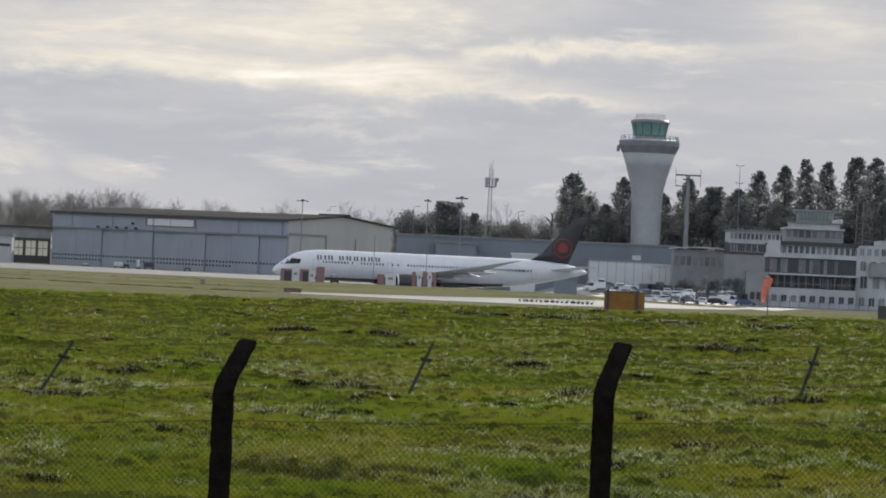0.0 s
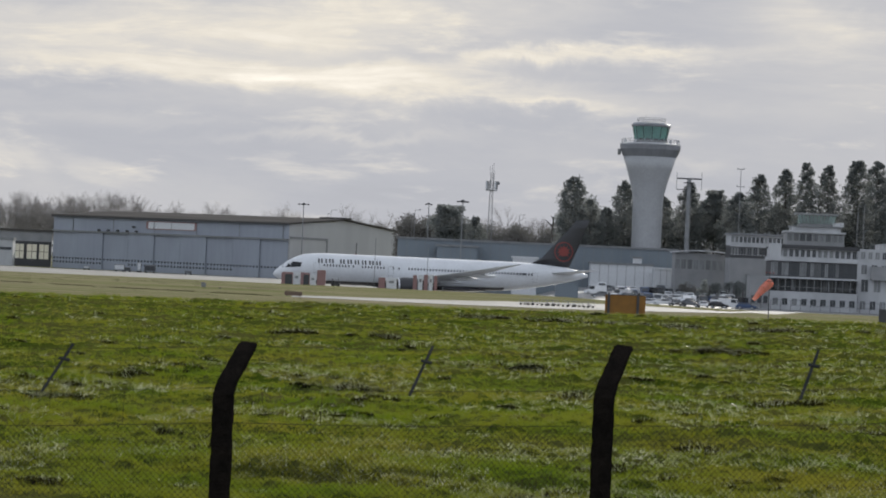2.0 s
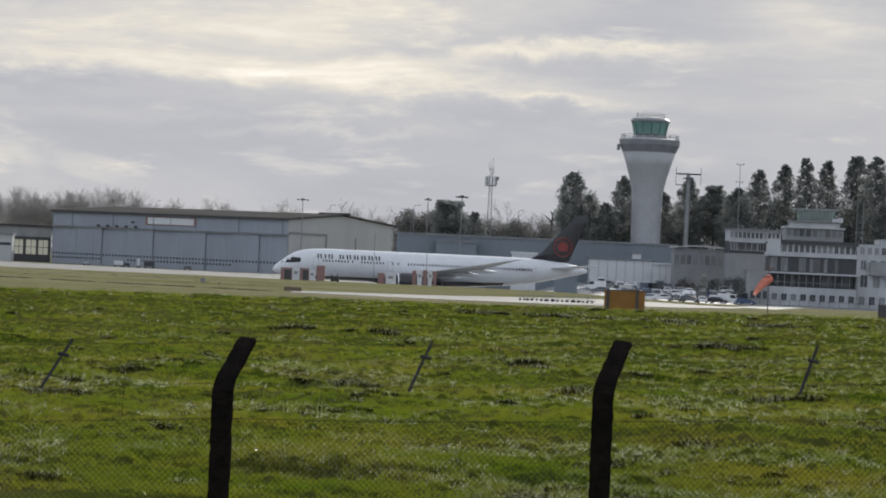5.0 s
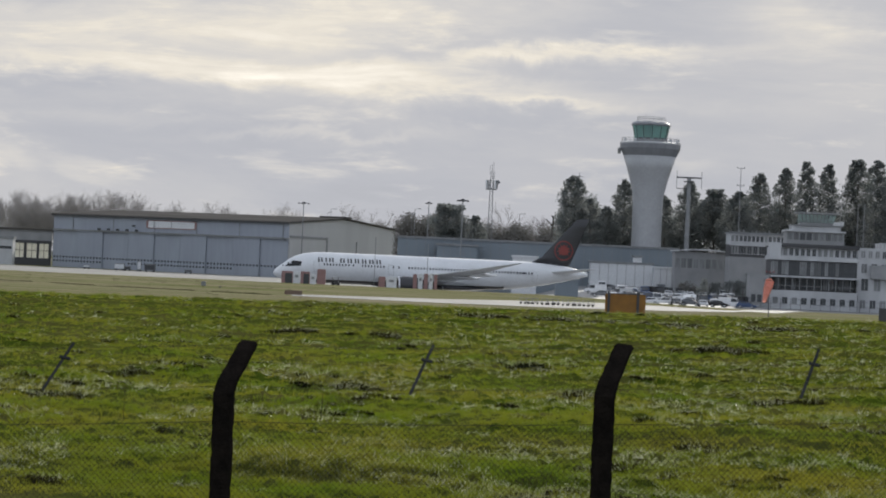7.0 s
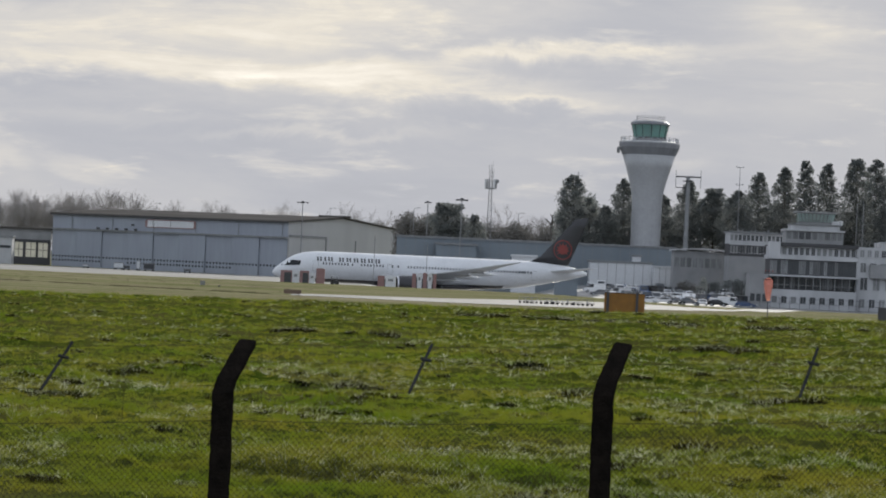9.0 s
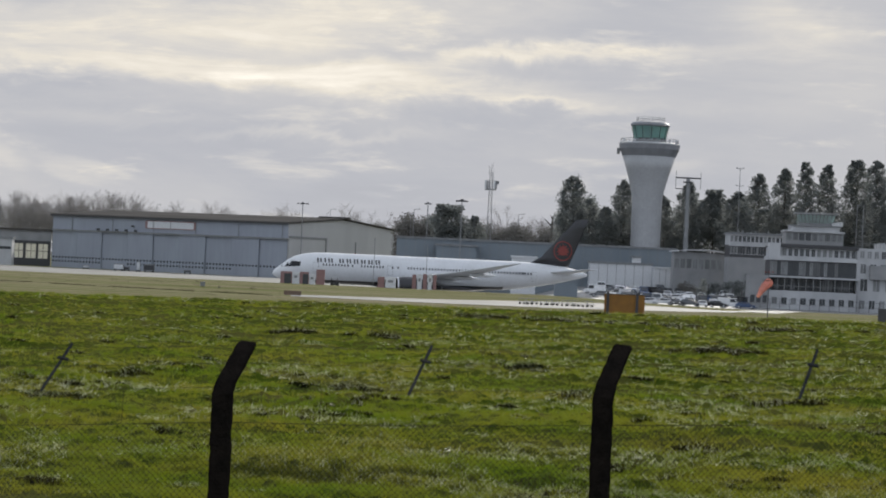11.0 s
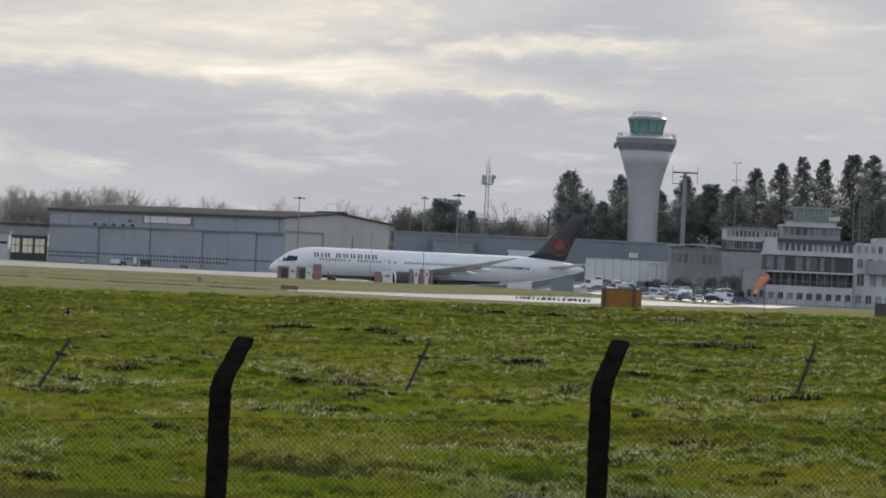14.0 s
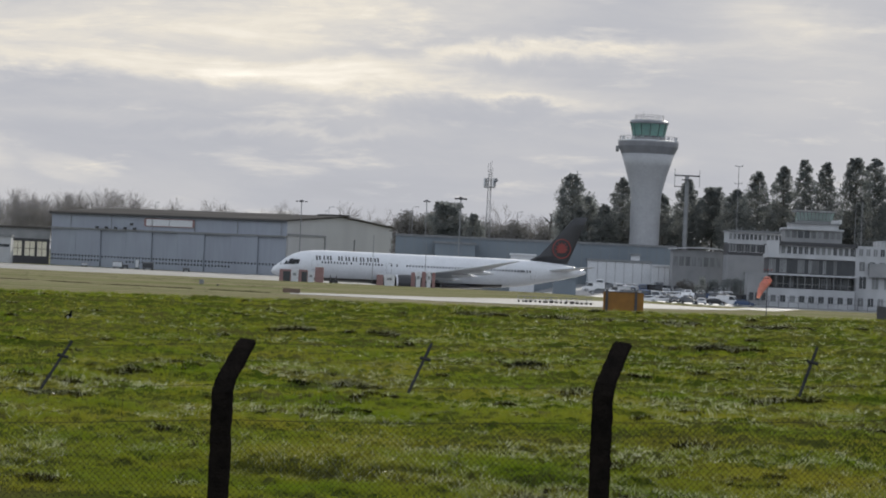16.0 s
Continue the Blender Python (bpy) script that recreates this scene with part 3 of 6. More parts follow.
    for q in np.linspace(0, 1, 7):
        z = 7.3 + (16.6 - 7.3) * q
        lead = 51.9 + (60.1 - 51.9) * q + (0.0 if q > 0.08 else -1.6 * (0.08 - q) / 0.08)
        trail = 59.0 + (62.8 - 59.0) * q
        th = 0.42 * (1 - 0.7 * q)
        rings.append([(lead + (trail - lead) * (1 - math.cos(a)) / 2, th * math.sin(a) * (1 - 0.4 * (1 - math.cos(a)) / 2), z + (0.25 * (1 - math.cos(a)) / 2 if q == 1 else 0)) for a in np.linspace(0, math.tau, 15)[:-1]])
    skin(bm, rings)
    fin = part("fin", bm, BLACK_PAINT, t, "black tail fin with a red roundel", smooth=True)
    # red ring with a plain red shape inside
    rc, zc, rr = 57.6, 10.3, 1.95
    bm = bmesh.new()
    skin(bm, [[(rc + r_ * math.cos(a) * 0.97, -0.42 - d, zc + r_ * math.sin(a)) for r_, d in ((rr, 0.0), (rr, 0.02), (rr - 0.2, 0.02), (rr - 0.2, 0.0))] for a in np.linspace(0, math.tau, 41)], cap=False)
    part("ring", bm, RED_PAINT, fin)
    bm = bmesh.new()
    star = []
    for k in range(22):
        a = k / 22 * math.tau + math.pi / 2
        r_ = (1.45, 0.8)[k % 2] if k not in (10, 12) else 1.0
        star.append((rc + r_ * math.cos(a), zc + r_ * math.sin(a)))
    skin(bm, [[(x, -0.42, z) for x, z in star], [(x, -0.45, z) for x, z in star]])
    part("emblem", bm, RED_PAINT, fin, "plain red emblem")
    # cockpit glazing in four panes
    for a, b, z0, z1, sk in ((1.5, 2.36, 4.8, 5.45, 0.4), (2.38, 3.2, 4.85, 5.9, 0.3), (3.23, 4.1, 4.9, 5.98, 0.25), (4.13, 4.95, 5.0, 5.9, 0.2)):
        patch(t, "cockpit_window", a, b, z0, z1, COCKPIT_GLASS, 0.03, skew=sk)
    # cabin windows, in runs broken by doors and the wing
    first = patch(t, "cabin_window", 15.0, 15.28, 5.3, 5.74, DARK_GLASS)
    me = first.data
    runs = [(9.3, 9), (16.8, 8), (22.9, 1), (24.0, 1), (26.0, 34), (45.2, 10), (51.6, 0)]
    for s0, cnt in runs:
        for k in range(cnt):
            share("cabin_window", me, t, Matrix.Translation((s0 + k * 0.60 - 15.0, 0, 0)))
    for s in (47.7, 48.4, 49.1):
        patch(t, "cabin_window", s, s + 0.3, 5.3, 5.72, DARK_GLASS)
    for s, h in ((7.4, 1.9), (22.0, 1.9), (38.6, 1.9), (51.0, 1.85)):
        for a, b, z0, z1 in ((s, s + 0.05, 4.0, 4 + h), (s + 1.05, s + 1.1, 4.0, 4 + h), (s + 0.05, s + 1.05, 4 + h - 0.05, 4 + h), (s + 0.05, s + 1.05, 4.0, 4.05)):
            patch(t, "door_seam", a, b, z0, z1, STEEL, 0.008)
    # titles, as plain upright bars
    s = 8.25
    for strokes in (2, 1, 2, 0, 2, 2, 2, 2, 2, 2):
        for k in range(strokes):
            patch(t, "title_bar", s + 0.58 * k, s + 0.58 * k + 0.32, 5.95, 6.8, DARK_STEEL, 0.012, ns=2)
        s += (0.75, 0.72, 1.42)[strokes]
    # undercarriage
    for gx, gy, r_, cnt in ((6.2, 0.0, 0.5, 1), (32.5, -4.9, 0.66, 2), (32.5, 4.9, 0.66, 2)):
        leg = part("gear_leg", tubes(((gx, gy, 0.6), (gx, gy, 2.6), 0.14)), STEEL, t)
        for i in range(cnt):
            for dy in (-0.35, 0.35):
                cx = gx + (i - (cnt - 1) / 2) * 1.5
                part("wheel", tubes(((cx, gy + dy - 0.2, r_), (cx, gy + dy + 0.2, r_), r_), n=20), RUBBER, t)
    part("beacon", tubes(((16.0, 0, 7.8), (16.0, 0, 8.0), 0.12)), RED_PAINT, t, "red beacon")
    return t


build_plane()


# ---- the control tower ----
def build_tower():
    d = 642.0
    k = d / 4446.0
    x0 = 51.29
    t = thing("control_tower", pose(x0, d, 0), "tall pale control tower with a flared head and green glass cab", "tower")
    zz = [13.69, 25.54, 30.17, 36.68, 38.27, 39.72]
    bm = bmesh.new()
    lathe(bm, [(26 * k, 0), (26 * k, zz[0]), (26.5 * k, zz[1] - 1), (28 * k, zz[1] + 1.5), (33 * k, zz[2]), (39.5 * k, (zz[2] + zz[3]) / 2), (47 * k, zz[3])], 40)
    part("shaft", bm, TOWER_CLAD, t, "pale grey clad shaft, waisted and flaring upwards", smooth=True)
    # vertical joints of the cladding
    joint = boxes((26.6 * k, 26.6 * k + 0.03, -0.025, 0.025, 8, zz[1] - 1))
    j0 = part("cladding_rib", joint, RIB, t)
    for i in range(1, 20):
        share("cladding_rib", j0.data, t, Matrix.Rotation(i * math.tau / 20, 4, "Z"))
    bm = bmesh.new()
    lathe(bm, [(47 * k, zz[3]), (51 * k, zz[4] - 0.3), (53 * k, zz[4] + 0.3), (53.5 * k, zz[5] - 0.3), (53.0 * k, zz[5]), (50 * k, zz[5] + 0.25), (34 * k, zz[5] + 0.3)], 40)
    part("head", bm, TOWER_BAND, t, "dark band round the flared head")
    part("ledge", lathe(bmesh.new(), [(52 * k, zz[5]), (54 * k, zz[5]), (54 * k, zz[5] + 0.25), (50 * k, zz[5] + 0.45)], 40), RENDER_WHITE, t)
    # rail round the gallery
    zr = zz[5] + 0.3
    for i in range(36):
        a = i * math.tau / 36
        part("gallery_post", tubes(((51 * k * math.cos(a), 51 * k * math.sin(a), zr), (51 * k * math.cos(a), 51 * k * math.sin(a), zr + (1.2 if i % 3 else 0.8)), 0.05), n=4), STEEL, t)
    part("gallery_rail", skin(bmesh.new(), [[((51 * k + dr) * math.cos(a), (51 * k + dr) * math.sin(a), zr + 1.05 + dz) for dr, dz in ((-.04, 0), (.04, 0), (.04, .08), (-.04, .08))] for a in np.linspace(0, math.tau, 41)], cap=False), STEEL, t)
    for a, s in ((-2.7, 0.5), (-2.2, 0.4), (-0.9, 0.45), (-0.5, 0.6), (-0.25, 0.4), (0.1, 0.5)):
        part("dish", tubes(((51 * k * math.cos(a), 51 * k * math.sin(a), zr + 0.5), (51.8 * k * math.cos(a), 51.8 * k * math.sin(a), zr + 0.55), s), n=12), RENDER_WHITE, t)
    part("side_box", boxes((-57 * k, -52 * k, -1, 1, zz[4] - 1.2, zz[4] + 0.3), bevel=0.1), STEEL, t)
    # cab: sill, sloping glass in panes, roof
    z1, z2, z3 = zz[5] + 0.3, 41.02, 44.49
    part("cab_base", lathe(bmesh.new(), [(30 * k, z1), (30 * k, z2)], 24), RENDER_GREY, t)
    n = 12
    for i in range(n):
        a0, a1 = (i + 0.03) * math.tau / n, (i + 0.97) * math.tau / n
        bm = bmesh.new()
        q = [(r_ * math.cos(a), r_ * math.sin(a), z) for r_, a, z in ((27.5 * k, a0, z2), (27.5 * k, a1, z2), (32.5 * k, a1, z3), (32.5 * k, a0, z3))]
        skin(bm, [q, [(x * 0.985, y * 0.985, z) for x, y, z in q]])
        part("cab_pane", bm, GREEN_GLASS, t)
        am = i * math.tau / n
        part("mullion", tubes(((27.8 * k * math.cos(am), 27.8 * k * math.sin(am), z2), (32.8 * k * math.cos(am), 32.8 * k * math.sin(am), z3), 0.09), n=4), DARK_STEEL, t)
    part("cab_core", lathe(bmesh.new(), [(8 * k, z2), (8 * k, z3)], 12), DARK_STEEL, t)
    part("cab_floor", lathe(bmesh.new(), [(27.4 * k, z2 - 0.05), (27.4 * k, z2 + 0.25)], 24), DARK_STEEL, t)
    part("cab_roof", lathe(bmesh.new(), [(33 * k, z3 - 0.1), (34.6 * k, z3), (34.6 * k, z3 + 0.45), (31 * k, z3 + 0.9), (20 * k, z3 + 1.1)], 24), TOWER_BAND, t, "dark flat cab roof")
    zr = z3 + 1.0
    for i in range(14):
        a = i * math.tau / 14
        part("roof_post", tubes(((25 * k * math.cos(a), 25 * k * math.sin(a), zr - 0.1), (25 * k * math.cos(a), 25 * k * math.sin(a), zr + 1.1), 0.04), n=4), STEEL, t)
    for dz in (0.55, 1.1):
        part("roof_rail", skin(bmesh.new(), [[((25 * k + dr) * math.cos(a), (25 * k + dr) * math.sin(a), zr + dz + e) for dr, e in ((-.035, 0), (.035, 0), (.035, .07), (-.035, .07))] for a in np.linspace(0, math.tau, 29)], cap=False), STEEL, t)
    for ax, h in ((-1.6, 2.0), (0.4, 1.6), (1.8, 1.4)):
        part("roof_aerial", tubes(((ax, -1, zr), (ax, -1, zr + h), 0.04), n=4), STEEL, t)
    return t


build_tower()


# ---- the hangar ----
def build_hangar():
    W, D, EAVE, APEX = 98.0, 74.0, 18.5, 21.2
    t = thing("hangar", pose(-53.10, 850, 0, 0, 0, -28), "large blue-grey clad hangar with closed sliding doors and low dark roof", "hangar")
    part("front_wall", boxes((-W, 0, 0, 0.6, 13.6, EAVE)), HANGAR_CLAD, t)
    part("side_wall", boxes((-0.6, 0, 0.6, D, 0, EAVE)), HANGAR_END, t, "buff end wall")
    bm = bmesh.new()
    skin(bm, [[(0 - dx, 0.6, EAVE), (0 - dx, D, EAVE), (0 - dx, D / 2, APEX - 0.2)] for dx in (0, 0.5)])
    part("gable", bm, HANGAR_END, t)
    part("far_wall", boxes((-W, -W + 0.6, 0.6, D, 0, EAVE)), HANGAR_CLAD, t)
    part("back_wall", boxes((-W, 0, D - 0.6, D + 0.1, 0, EAVE)), HANGAR_CLAD, t)
    for y0, y1, z0, z1 in ((-0.8, D / 2, EAVE, APEX), (D / 2, D + 0.8, APEX, EAVE)):
        bm = bmesh.new()
        skin(bm, [[(x, y0, z0), (x, y1, z1), (x, y1, z1 + 0.5), (x, y0, z0 + 0.5)] for x in (-W - 0.8, 0.8)])
        part("roof", bm, HANGAR_ROOF, t)
    part("ridge_vent", boxes((-9, 2, D / 2 - 2, D / 2 + 2, APEX + 0.3, APEX + 0.9)), HANGAR_ROOF, t)
    part("gutter", boxes((-W - 0.5, 0.5, -0.9, -0.5, EAVE - 0.3, EAVE + 0.1)), DARK_STEEL, t)
    part("door_track", boxes((-W, 0.2, -0.9, 0.0, 13.0, 13.6), bevel=0.05), STEEL, t)
    # sliding door leaves, alternately set back
    n = 9
    for i in range(n):
        a, b = -W + i * W / n + 0.06, -W + (i + 1) * W / n - 0.06
        y = -0.45 if i % 2 else 0.05
        leaf = part("door_leaf", boxes((a, b, y, y + 0.35, 0.0, 13.0)), HANGAR_CLAD, t, "blue-grey sliding door leaf")
        part("leaf_edge", boxes((a - 0.08, a + 0.1, y - 0.06, y, 0, 13.0)), HANGAR_CLAD, leaf)
        cnt = 8
        for row in ((1.9, 3.3) if i not in (2, 7, 8) else (3.3,)):
            for k in range(cnt):
                c = a + (k + 0.5) * (b - a) / cnt
                part("pane", boxes((c - 0.33, c + 0.33, y - 0.05, y + 0.02, row, row + 0.7)), DARK_GLASS, leaf)
    # name board: plain white fields in a red frame
    sx0, sx1, sz0, sz1 = -57.2, -37.9, 15.2, 17.5
    board = part("name_board", boxes((sx0, sx1, -0.25, 0.0, sz0, sz1)), SIGN_WHITE, t, "white name board in a red frame")
    for d_ in ((sx0 - 0.4, sx1 + 0.4, -0.3, -0.02, sz1, sz1 + 0.28), (sx0 - 0.4, sx1 + 0.4, -0.3, -0.02, sz0 - 0.28, sz0), (sx0 - 0.9, sx0, -0.3, -0.02, sz0, sz1), (sx1, sx1 + 0.9, -0.3, -0.02, sz0, sz1)):
        part("board_edge", boxes(d_), HAZED_RED, board)
    for k in (1, 2):
        c = sx0 + (sx1 - sx0) * (0.12 if k == 1 else 0.5)
        part("board_joint", boxes((c - 0.1, c + 0.1, -0.28, -0.25, sz0, sz1)), STEEL, board)
    for k in range(5):
        part("flood_lamp", boxes((-78 + k * 4.0, -76.9 + k * 4.0, -1.6, -0.9, 13.6, 14.3), bevel=0.08), DARK_STEEL, t)
    part("wall_lamp", boxes((-64, -62.8, -0.5, 0, 15.2, 15.9), bevel=0.08), DARK_STEEL, t)
    # big door frame on the end wall
    for d_ in ((0.0, 0.3, 1.0, 26, 13.6, 14.4), (0.0, 0.3, 25.2, 26, 0, 13.6), (0.0, 0.25, 46, 46.4, 0, 13.5)):
        part("end_door_frame", boxes(d_), STEEL, t)
    part("end_door", boxes((0.0, 0.12, 1.0, 25.2, 0, 13.6)), HANGAR_END, t)
    # sloping lean-to at the far end of the gable
    bm = bmesh.new()
    skin(bm, [[(-1, D, 0), (-1, D + 12, 0), (-1, D + 1, 13.5), (-1, D, 13.5)], [(-30, D, 0), (-30, D + 12, 0), (-30, D + 1, 13.5), (-30, D, 13.5)]])
    part("lean_to", bm, RENDER_GREY, t)
    for k in range(6):
        part("downpipe", tubes(((-2 - k * 17.5, -0.2, 13.6), (-2 - k * 17.5, -0.2, EAVE), 0.12), n=6), STEEL, t)
    return t


build_hangar()


def low_shed():
    d = 905.0
    t = thing("workshop", pose(0, d, 0), "low grey workshop with tall bright windows beside the hangar", "building")
    x0, x1 = -171.62, -141.52
    zt = 12.56
    xs = [-154.54, -151.49, -150.47, -146.81, -146.00, -142.54]
    z0, z1 = 2.69, 7.97
    part("wall", boxes((x0, xs[0], 0, 0.5, 0, zt), (xs[0], x1, 0, 0.5, z1, zt), (xs[0], x1, 0, 0.5, 0, z0), (xs[1], xs[2], 0, 0.5, z0, z1), (xs[3], xs[4], 0, 0.5, z0, z1), (xs[5], x1, 0, 0.5, z0, z1)), RENDER_GREY, t)
    part("roof", boxes((x0, x1 + 2, -0.6, 2.5, zt, zt + 0.7)), HANGAR_ROOF, t)
    part("dark_surround", boxes((xs[0] - 0.8, xs[5] + 1.0, -0.25, -0.02, z1, z1 + 1.0), (xs[0] - 0.8, xs[5] + 1.0, -0.25, -0.02, z0 - 3.2, z0), (xs[5], xs[5] + 1.0, -0.25, -0.02, z0, z1), (xs[1], xs[2], -0.25, -0.02, z0, z1), (xs[3], xs[4], -0.25, -0.02, z0, z1)), DARK_STEEL, t)
    for a, b in zip(xs[::2], xs[1::2]):
        # added pale sheet in place of a view through; the sun lights its back
        w = part("window", boxes((a, b, 0.2, 0.26, z0, z1)), BRIGHT_PANE, t, "cream translucent pane standing in for light seen through")
        part("glazing_bar", boxes(((a + b) / 2 - 0.09, (a + b) / 2 + 0.09, 0.1, 0.2, z0, z1)), DARK_STEEL, w)
        part("glazing_bar", boxes((a, b, 0.1, 0.2, (z0 + z1) / 2 - 0.1, (z0 + z1) / 2 + 0.1)), DARK_STEEL, w)
    t2 = thing("site_cabin", pose(-154.22, 880, 0), "long white flat-roofed cabin", "cabin")
    part("wall", boxes((-8, 3, 0, 5, 0, 9.10)), RENDER_WHITE, t2)
    part("window_band", boxes((-8, 2.6, -0.05, 0.0, 5.55, 6.53)), DARK_GLASS, t2)
    part("roof", boxes((-8.3, 3.3, -0.3, 5.3, 9.10, 9.89)), STEEL, t2)


low_shed()


# ---- long low buildings behind the airliner ----
def plain_block(name, label, d, x0, x1, z1, depth, mat_, roof_mat, joints=0, z0=0.0):
    t = thing(name, pose((x0 + x1) / 2, d, z0), label, "building")
    h = (x1 - x0) / 2
    part("wall", boxes((-h, h, 0, depth, 0, z1 - z0)), mat_, t)
    part("roof", boxes((-h - 0.3, h + 0.3, -0.3, depth + 0.3, z1 - z0, z1 - z0 + 0.5), bevel=0.06), roof_mat, t)
    for k in range(1, joints):
        c = -h + 2 * h * k / joints
        part("panel_joint", boxes((c - 0.05, c + 0.05, -0.04, 0.0, 0, z1 - z0)), STEEL, t)
    return t


w1 = plain_block("long_shed", "long blue-grey clad shed behind the parked airliner", 628, -11.86, 58.13, 12.93, 20, BLUE_CLAD, STEEL, 30)
plain_block("stepped_shed", "lower blue-grey shed with a flat roof", 622, -1.96, 8.10, 11.42, 5, BLUE_CLAD, STEEL, 6)
plain_block("white_store", "off-white store with a flat grey roof", 616, 35.95, 51.18, 8.82, 7, SIGN_WHITE, STEEL, 7)
st = plain_block("white_cabin", "white prefabricated cabin on the apron", 610, 51.09, 57.12, 8.04, 4, SIGN_WHITE, SIGN_WHITE, 4)
part("window", boxes((-2.0, 1.8, -0.06, 0.0, 2.5, 3.6)), DARK_GLASS, st)
plain_block("roof_plant", "pale plant box on a wall", 620, 46.62, 48.70, 10.53, 2, SIGN_WHITE, STEEL, 0, 9.14)
plain_block("cream_hut", "small cream hut behind the airliner tail", 600, 16.40, 22.19, 9.16, 4, SIGN_WHITE, SIGN_WHITE)
plain_block("blue_container", "dark blue freight container on the apron", 560, 25.02, 30.06, 4.22, 3, BLUE_CLAD, BLUE_CLAD)


def arched_canopy():
    d = 600.0
    t = thing("arched_canopy", pose(61.53, d, 0), "wide grey building with a shallow curved roof edge", "building")
    h = 7.02
    zt = 13.11
    rings = []
    for q in np.linspace(-1, 1, 15):
        x = q * h
        z = zt - 0.5 * q * q
        rings.append([(x, -1, z - 0.3), (x, 8, z - 0.3), (x, 8, z), (x, -1, z)])
    part("roof", skin(bmesh.new(), rings), RENDER_WHITE, t)
    part("wall", boxes((-h + 0.5, h - 0.5, 0, 7.5, 0, zt - 0.79)), RENDER_GREY, t)
    for k in range(9):
        c = -h + 1.2 + k * (2 * h - 2.4) / 8
        part("pane", boxes((c - 0.55, c + 0.55, -0.06, 0, zt - 4.6, zt - 2.4)), CURTAIN, t)
    for k in range(5):
        c = -h + 2.0 + k * 2.6
        part("bay", boxes((c - 1, c + 1, -0.05, 0, 0.5, 3.6)), DARK_STEEL, t)


arched_canopy()


# ---- the old terminal ----
def storey(t, x0, x1, y, depth, z0, z1, wall, rows=(), sill=True, name="wall"):
    """A storey: a walled box with panes set in frames, some of them curtained. rows: (z0, z1, count, fill, glass)."""
    drawn = random.Random(int(100 * (z0 + x1)))
    part(name, boxes((x0, x1, y, y + depth, z0, z1)), wall, t)
    for a, b, cnt, fill, glass in rows:
        for k in range(cnt):
            w = (x1 - x0) / cnt
            c = x0 + (k + 0.5) * w
            win = part("window", boxes((c - w * fill / 2, c + w * fill / 2, y - 0.05, y + 0.02, a, b)), CURTAIN if drawn.random() < 0.5 else glass, t)
            part("frame", boxes((c - 0.035, c + 0.035, y - 0.09, y - 0.05, a, b)), RENDER_GREY if sill else DARK_STEEL, win)
            if sill:
                part("sill", boxes((c - w * fill / 2 - 0.05, c + w * fill / 2 + 0.05, y - 0.14, y - 0.05, a - 0.1, a)), RENDER_WHITE, win)


